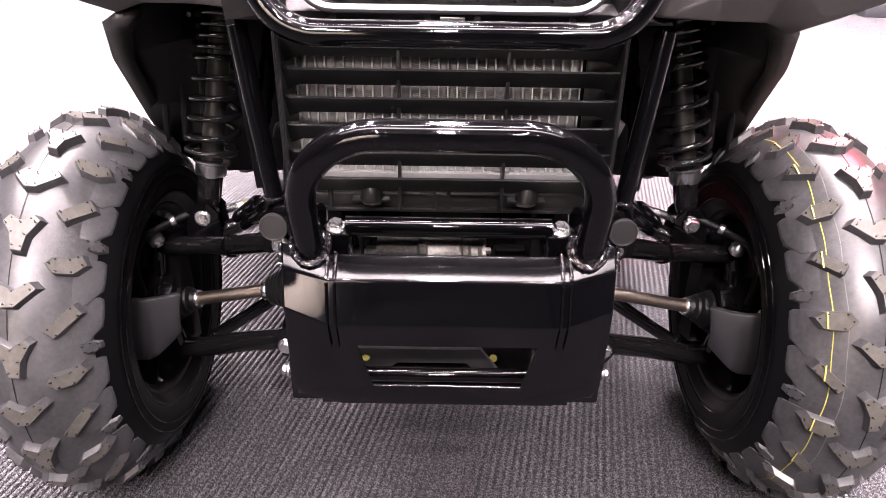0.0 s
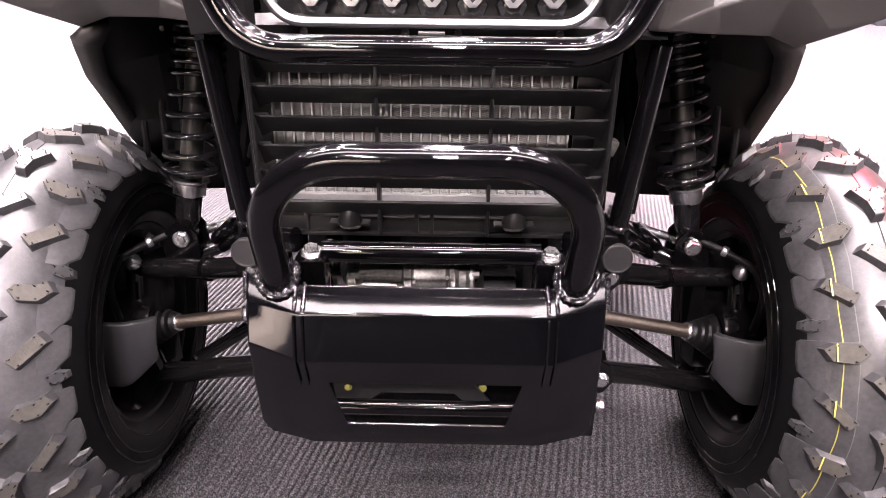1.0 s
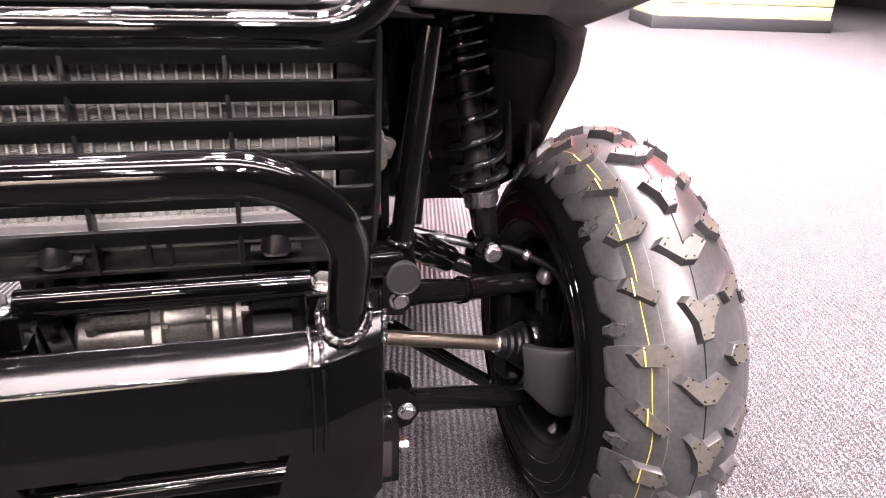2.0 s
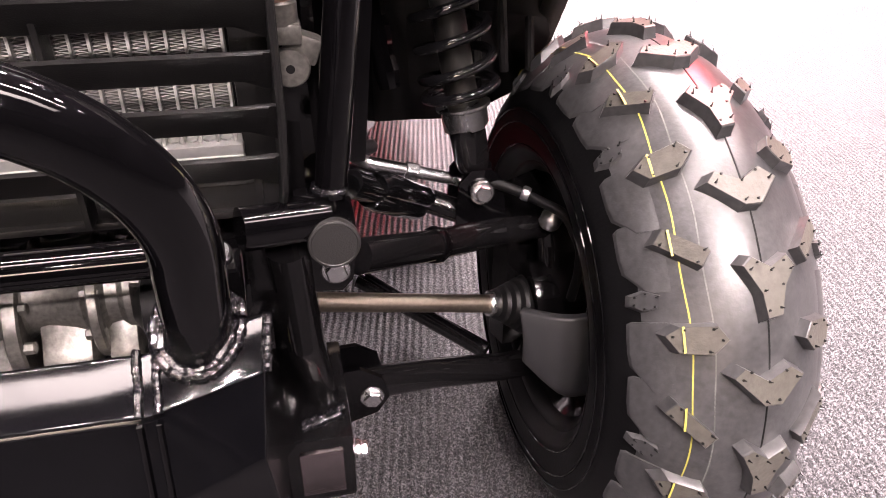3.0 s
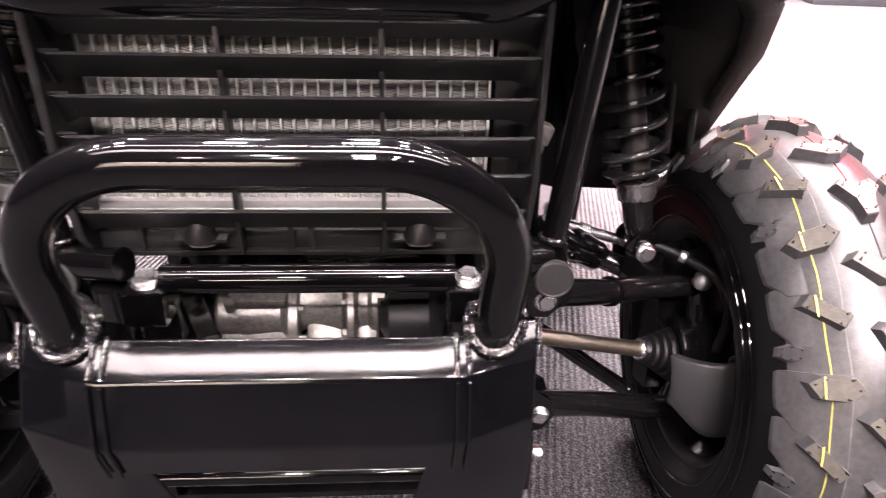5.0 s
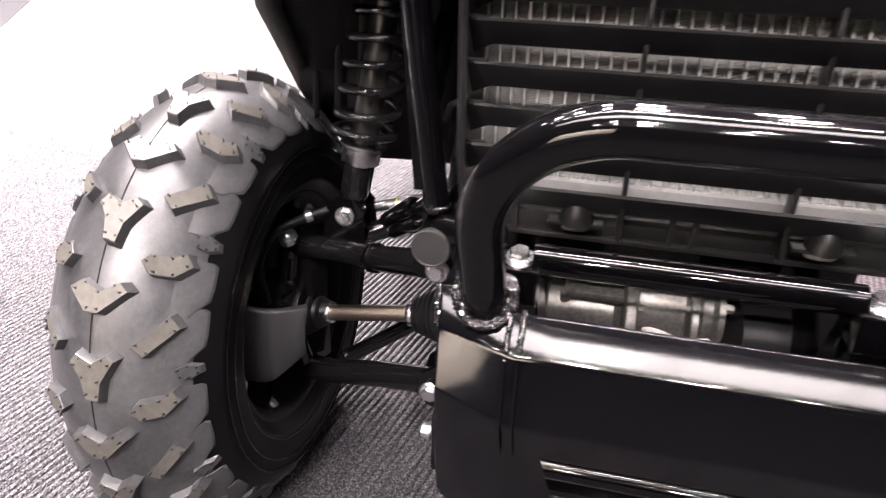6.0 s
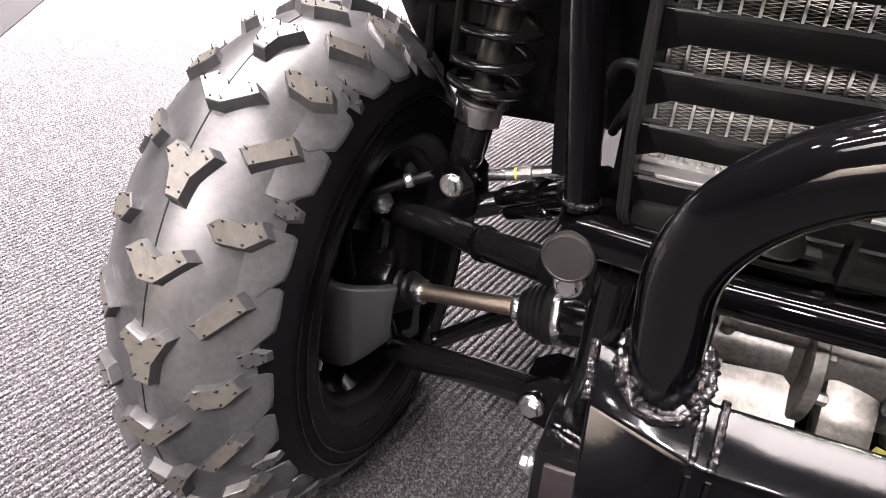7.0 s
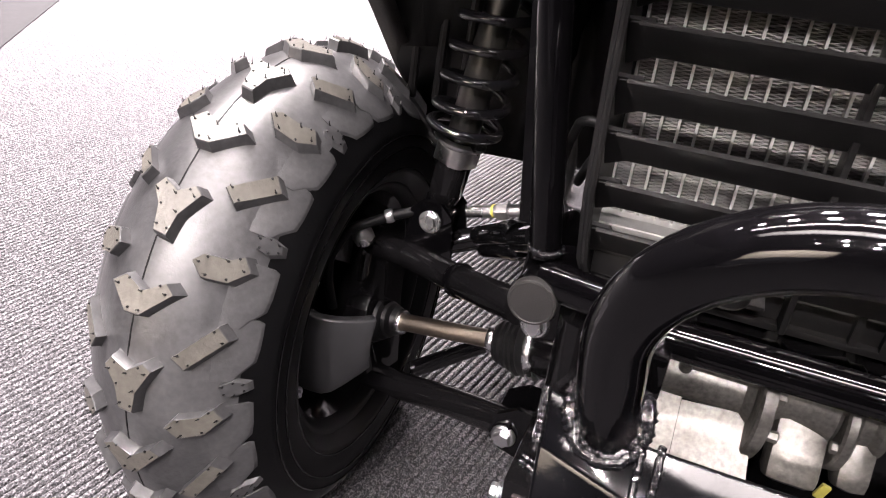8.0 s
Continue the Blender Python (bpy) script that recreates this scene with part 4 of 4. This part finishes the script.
    # unseen cab body, added to keep lamp light off the floor under the vehicle
    bm = bmesh.new()
    prism(bm, [(-.60, 2.18, .38), (.60, 2.18, .38), (.60, 2.50, .26), (-.60, 2.50, .26)], -.05)
    prism(bm, [(-.60, 2.50, .26), (.60, 2.50, .26), (.60, 4.1, .26), (-.60, 4.1, .26)], -.05)
    for sd in (-1, 1):
        block(bm, (sd * .60, 3.25, .66), (.05, 1.7, .76), None, .02)
    block(bm, (0, 4.1, .70), (1.22, .05, .66), None, .02)
    part("unseen_cab_tub", bm, SATIN, car, "unseen black cab tub added to block light behind the front wheels")


def build_grille():
    # guard tube round the lamp panel
    bm = bmesh.new()
    sweep(bm, rounded([(-.262, 1.27, 1.06), (-.232, 1.236, .95), (-.190, 1.220, .872), (.190, 1.220, .872), (.232, 1.236, .95), (.262, 1.27, 1.06)], .075, 10), .0150, 20)
    part("grille_guard", bm, GLOSS, car, "glossy black bent tube grille guard", 60)
    # trim ring of the lamp panel
    pts = rounded([(-.200, 1.312, 1.02), (-.196, 1.305, .95), (-.172, 1.300, .889), (.172, 1.300, .889), (.196, 1.305, .95), (.200, 1.312, 1.02)], .05, 8)
    bm = bmesh.new()
    sweep(bm, pts, .0055, 10)
    part("grille_trim", bm, CHROME, car, "satin silver trim line")
    bm = bmesh.new()
    prism(bm, [(-.20, 1.345, .885), (.20, 1.345, .885), (.215, 1.36, 1.06), (-.215, 1.36, 1.06)], .01)
    prism(bm, [(-.27, 1.318, .872), (.27, 1.318, .872), (.20, 1.310, .884), (-.20, 1.310, .884)], .02)
    for s in (-1, 1):
        prism(bm, [(s * .27, 1.33, .872), (s * .30, 1.34, 1.06), (s * .205, 1.315, 1.06), (s * .20, 1.312, .884)], .02)
        for x in (.145, .03):
            turned(bm, (s * x, 1.309, .8775), (0, -1, 0), [(0, .0045), (.002, .0045)], 10)
    part("lamp_panel", bm, PLASTIC, car, "black lamp panel")
    bm = bmesh.new()
    block(bm, (0, 1.302, .8785), (.030, .006, .004), None, .001)
    part("emblem_strip", bm, CHROME, car, "small silver strip")
    # diamond mesh
    w, h = .0455, .052
    zb = .905
    for i in range(-4, 5):
        for row in range(3):
            cx = i * w + (w / 2 if row % 2 else 0)
            for d in (-1, 1):
                xa, xb = cx, cx + d * w / 2
                if abs(xa) > .185 or abs(xb) > .185:
                    continue
                za, zc = zb + row * h / 2, zb + (row + 1) * h / 2
                bm = bmesh.new()
                ya, yc = 1.312 + .1 * (za - .9), 1.312 + .1 * (zc - .9)
                prism(bm, [(xa - .004, ya, za), (xa + .004, ya, za), (xb + .004, yc, zc), (xb - .004, yc, zc)], .006)
                part("mesh_bar", bm, CHROME, car)
    for i in range(-3, 4):
        for row in range(2):
            bm = bmesh.new()
            turned(bm, (i * w + (w / 2 if row else 0), 1.34, .905 + .026 * row), (0, -1, .1), [(0, .019), (.012, .017), (.017, .010), (.018, .003)], 8)
            part("lamp_lens", bm, LENS, car, "faceted smoked lamp lens", 20)


def build_fender(s):
    def P(x, y, z):
        return Vector((s * x, y, z))

    bm = bmesh.new()
    pts = [P(.243, 1.322, .881), P(.329, 1.360, .883), P(.406, 1.390, .880), P(.446, 1.400, .866), P(.509, 1.390, .888), P(.558, 1.375, .909),
           P(.566, 1.372, .952), P(.314, 1.345, .907), P(.411, 1.355, .928), P(.469, 1.383, .889), P(.330, 1.400, .940), P(.405, 1.410, .955),
           P(.257, 1.312, .946), P(.275, 1.318, 1.08), P(.330, 1.405, 1.08), P(.420, 1.40, 1.08), P(.590, 1.41, 1.08), P(.440, 1.385, .955)]
    v = [bm.verts.new(p) for p in pts]
    for f in ((0, 1, 7), (1, 2, 8, 7), (2, 9, 8), (2, 3, 9), (3, 4, 9), (4, 5, 6, 8, 9), (7, 8, 11, 10), (0, 7, 10, 12), (12, 10, 14, 13),
              (10, 11, 15, 14), (8, 6, 17, 11), (6, 16, 15, 17), (17, 15, 11)):
        bm.faces.new([v[k] for k in f])
    fn = part("front_fender", bm, FENDER, car, "charcoal faceted plastic fender", 15)
    mod = fn.modifiers.new("thick", "SOLIDIFY")
    mod.thickness, mod.offset = .02, -1 if s > 0 else 1
    bev = fn.modifiers.new("round", "BEVEL")
    bev.width, bev.segments, bev.limit_method, bev.angle_limit = .0035, 2, "ANGLE", radians(10)
    # flare that drops behind the wheel
    bm = bmesh.new()
    out = [P(.449, 1.402, .8675), P(.497, 1.46, .846), P(.525, 1.53, .788), P(.541, 1.60, .738), P(.559, 1.70, .650), P(.560, 1.78, .57)]
    inn = [P(.425, 1.43, .875), P(.477, 1.50, .836), P(.505, 1.56, .780), P(.518, 1.62, .738), P(.540, 1.73, .640), P(.545, 1.81, .56)]
    for a, b in zip(zip(out, inn), zip(out[1:], inn[1:])):
        bm.faces.new([bm.verts.new(p) for p in (a[0], b[0], b[1], a[1])])
    bmesh.ops.remove_doubles(bm, verts=bm.verts, dist=.0005)
    fl = part("fender_flare", bm, FENDER, car, "charcoal plastic fender flare", 15)
    mod = fl.modifiers.new("thick", "SOLIDIFY")
    mod.thickness = .012
    # inner wheel-well liner
    bm = bmesh.new()
    rows = [[P(.285, 1.62, .93), P(.296, 1.67, .80), P(.303, 1.69, .68), P(.312, 1.70, .546)],
            [P(.350, 1.65, .93), P(.358, 1.69, .80), P(.364, 1.71, .68), P(.372, 1.715, .540)],
            [P(.395, 1.65, .93), P(.403, 1.69, .80), P(.410, 1.71, .68), P(.430, 1.715, .538)],
            [P(.410, 1.55, .93), P(.450, 1.62, .80), P(.475, 1.70, .68), P(.490, 1.74, .55)],
            [P(.440, 1.42, .90), P(.518, 1.535, .790), P(.548, 1.67, .675), P(.556, 1.80, .55)]]
    vv = [[bm.verts.new(p) for p in r] for r in rows]
    for a, b in zip(vv, vv[1:]):
        for j in range(3):
            bm.faces.new((a[j], b[j], b[j + 1], a[j + 1]))
    ln = part("wheel_liner", bm, LINER, car, "black ribbed wheel-well liner", 15)
    mod = ln.modifiers.new("thick", "SOLIDIFY")
    mod.thickness = .006
    for x in (.405, .44, .475):
        bm = bmesh.new()
        sweep(bm, [P(x, 1.575 + (.475 - x) * .6, .89), P(x + .03, 1.665, .74), P(x + .055, 1.705, .60)], .006, 8)
        part("liner_rib", bm, LINER, car)
    bm = bmesh.new()
    turned(bm, P(.385, 1.50, .853), (0, -1, 0), [(0, .0038), (.0015, .0034), (.002, .0015)], 14)
    part("rivet", bm, DAMPER, car, "small grey rivet")


def build_hood():
    # plain unseen slab, run far back so that it shades the parts and floor below
    bm = bmesh.new()
    a = [(-.60, 1.39, 1.078), (.60, 1.39, 1.078), (.62, 3.3, 1.20), (-.62, 3.3, 1.20)]
    prism(bm, a, .02)
    part("hood", bm, FENDER, car, "unseen charcoal hood slab that shades the floor")


for side in (1, -1):
    build_wheel(side)
    build_suspension(side)
    build_frame(side)
    build_fender(side)
build_bumper()
build_front()
build_grille()
build_hood()
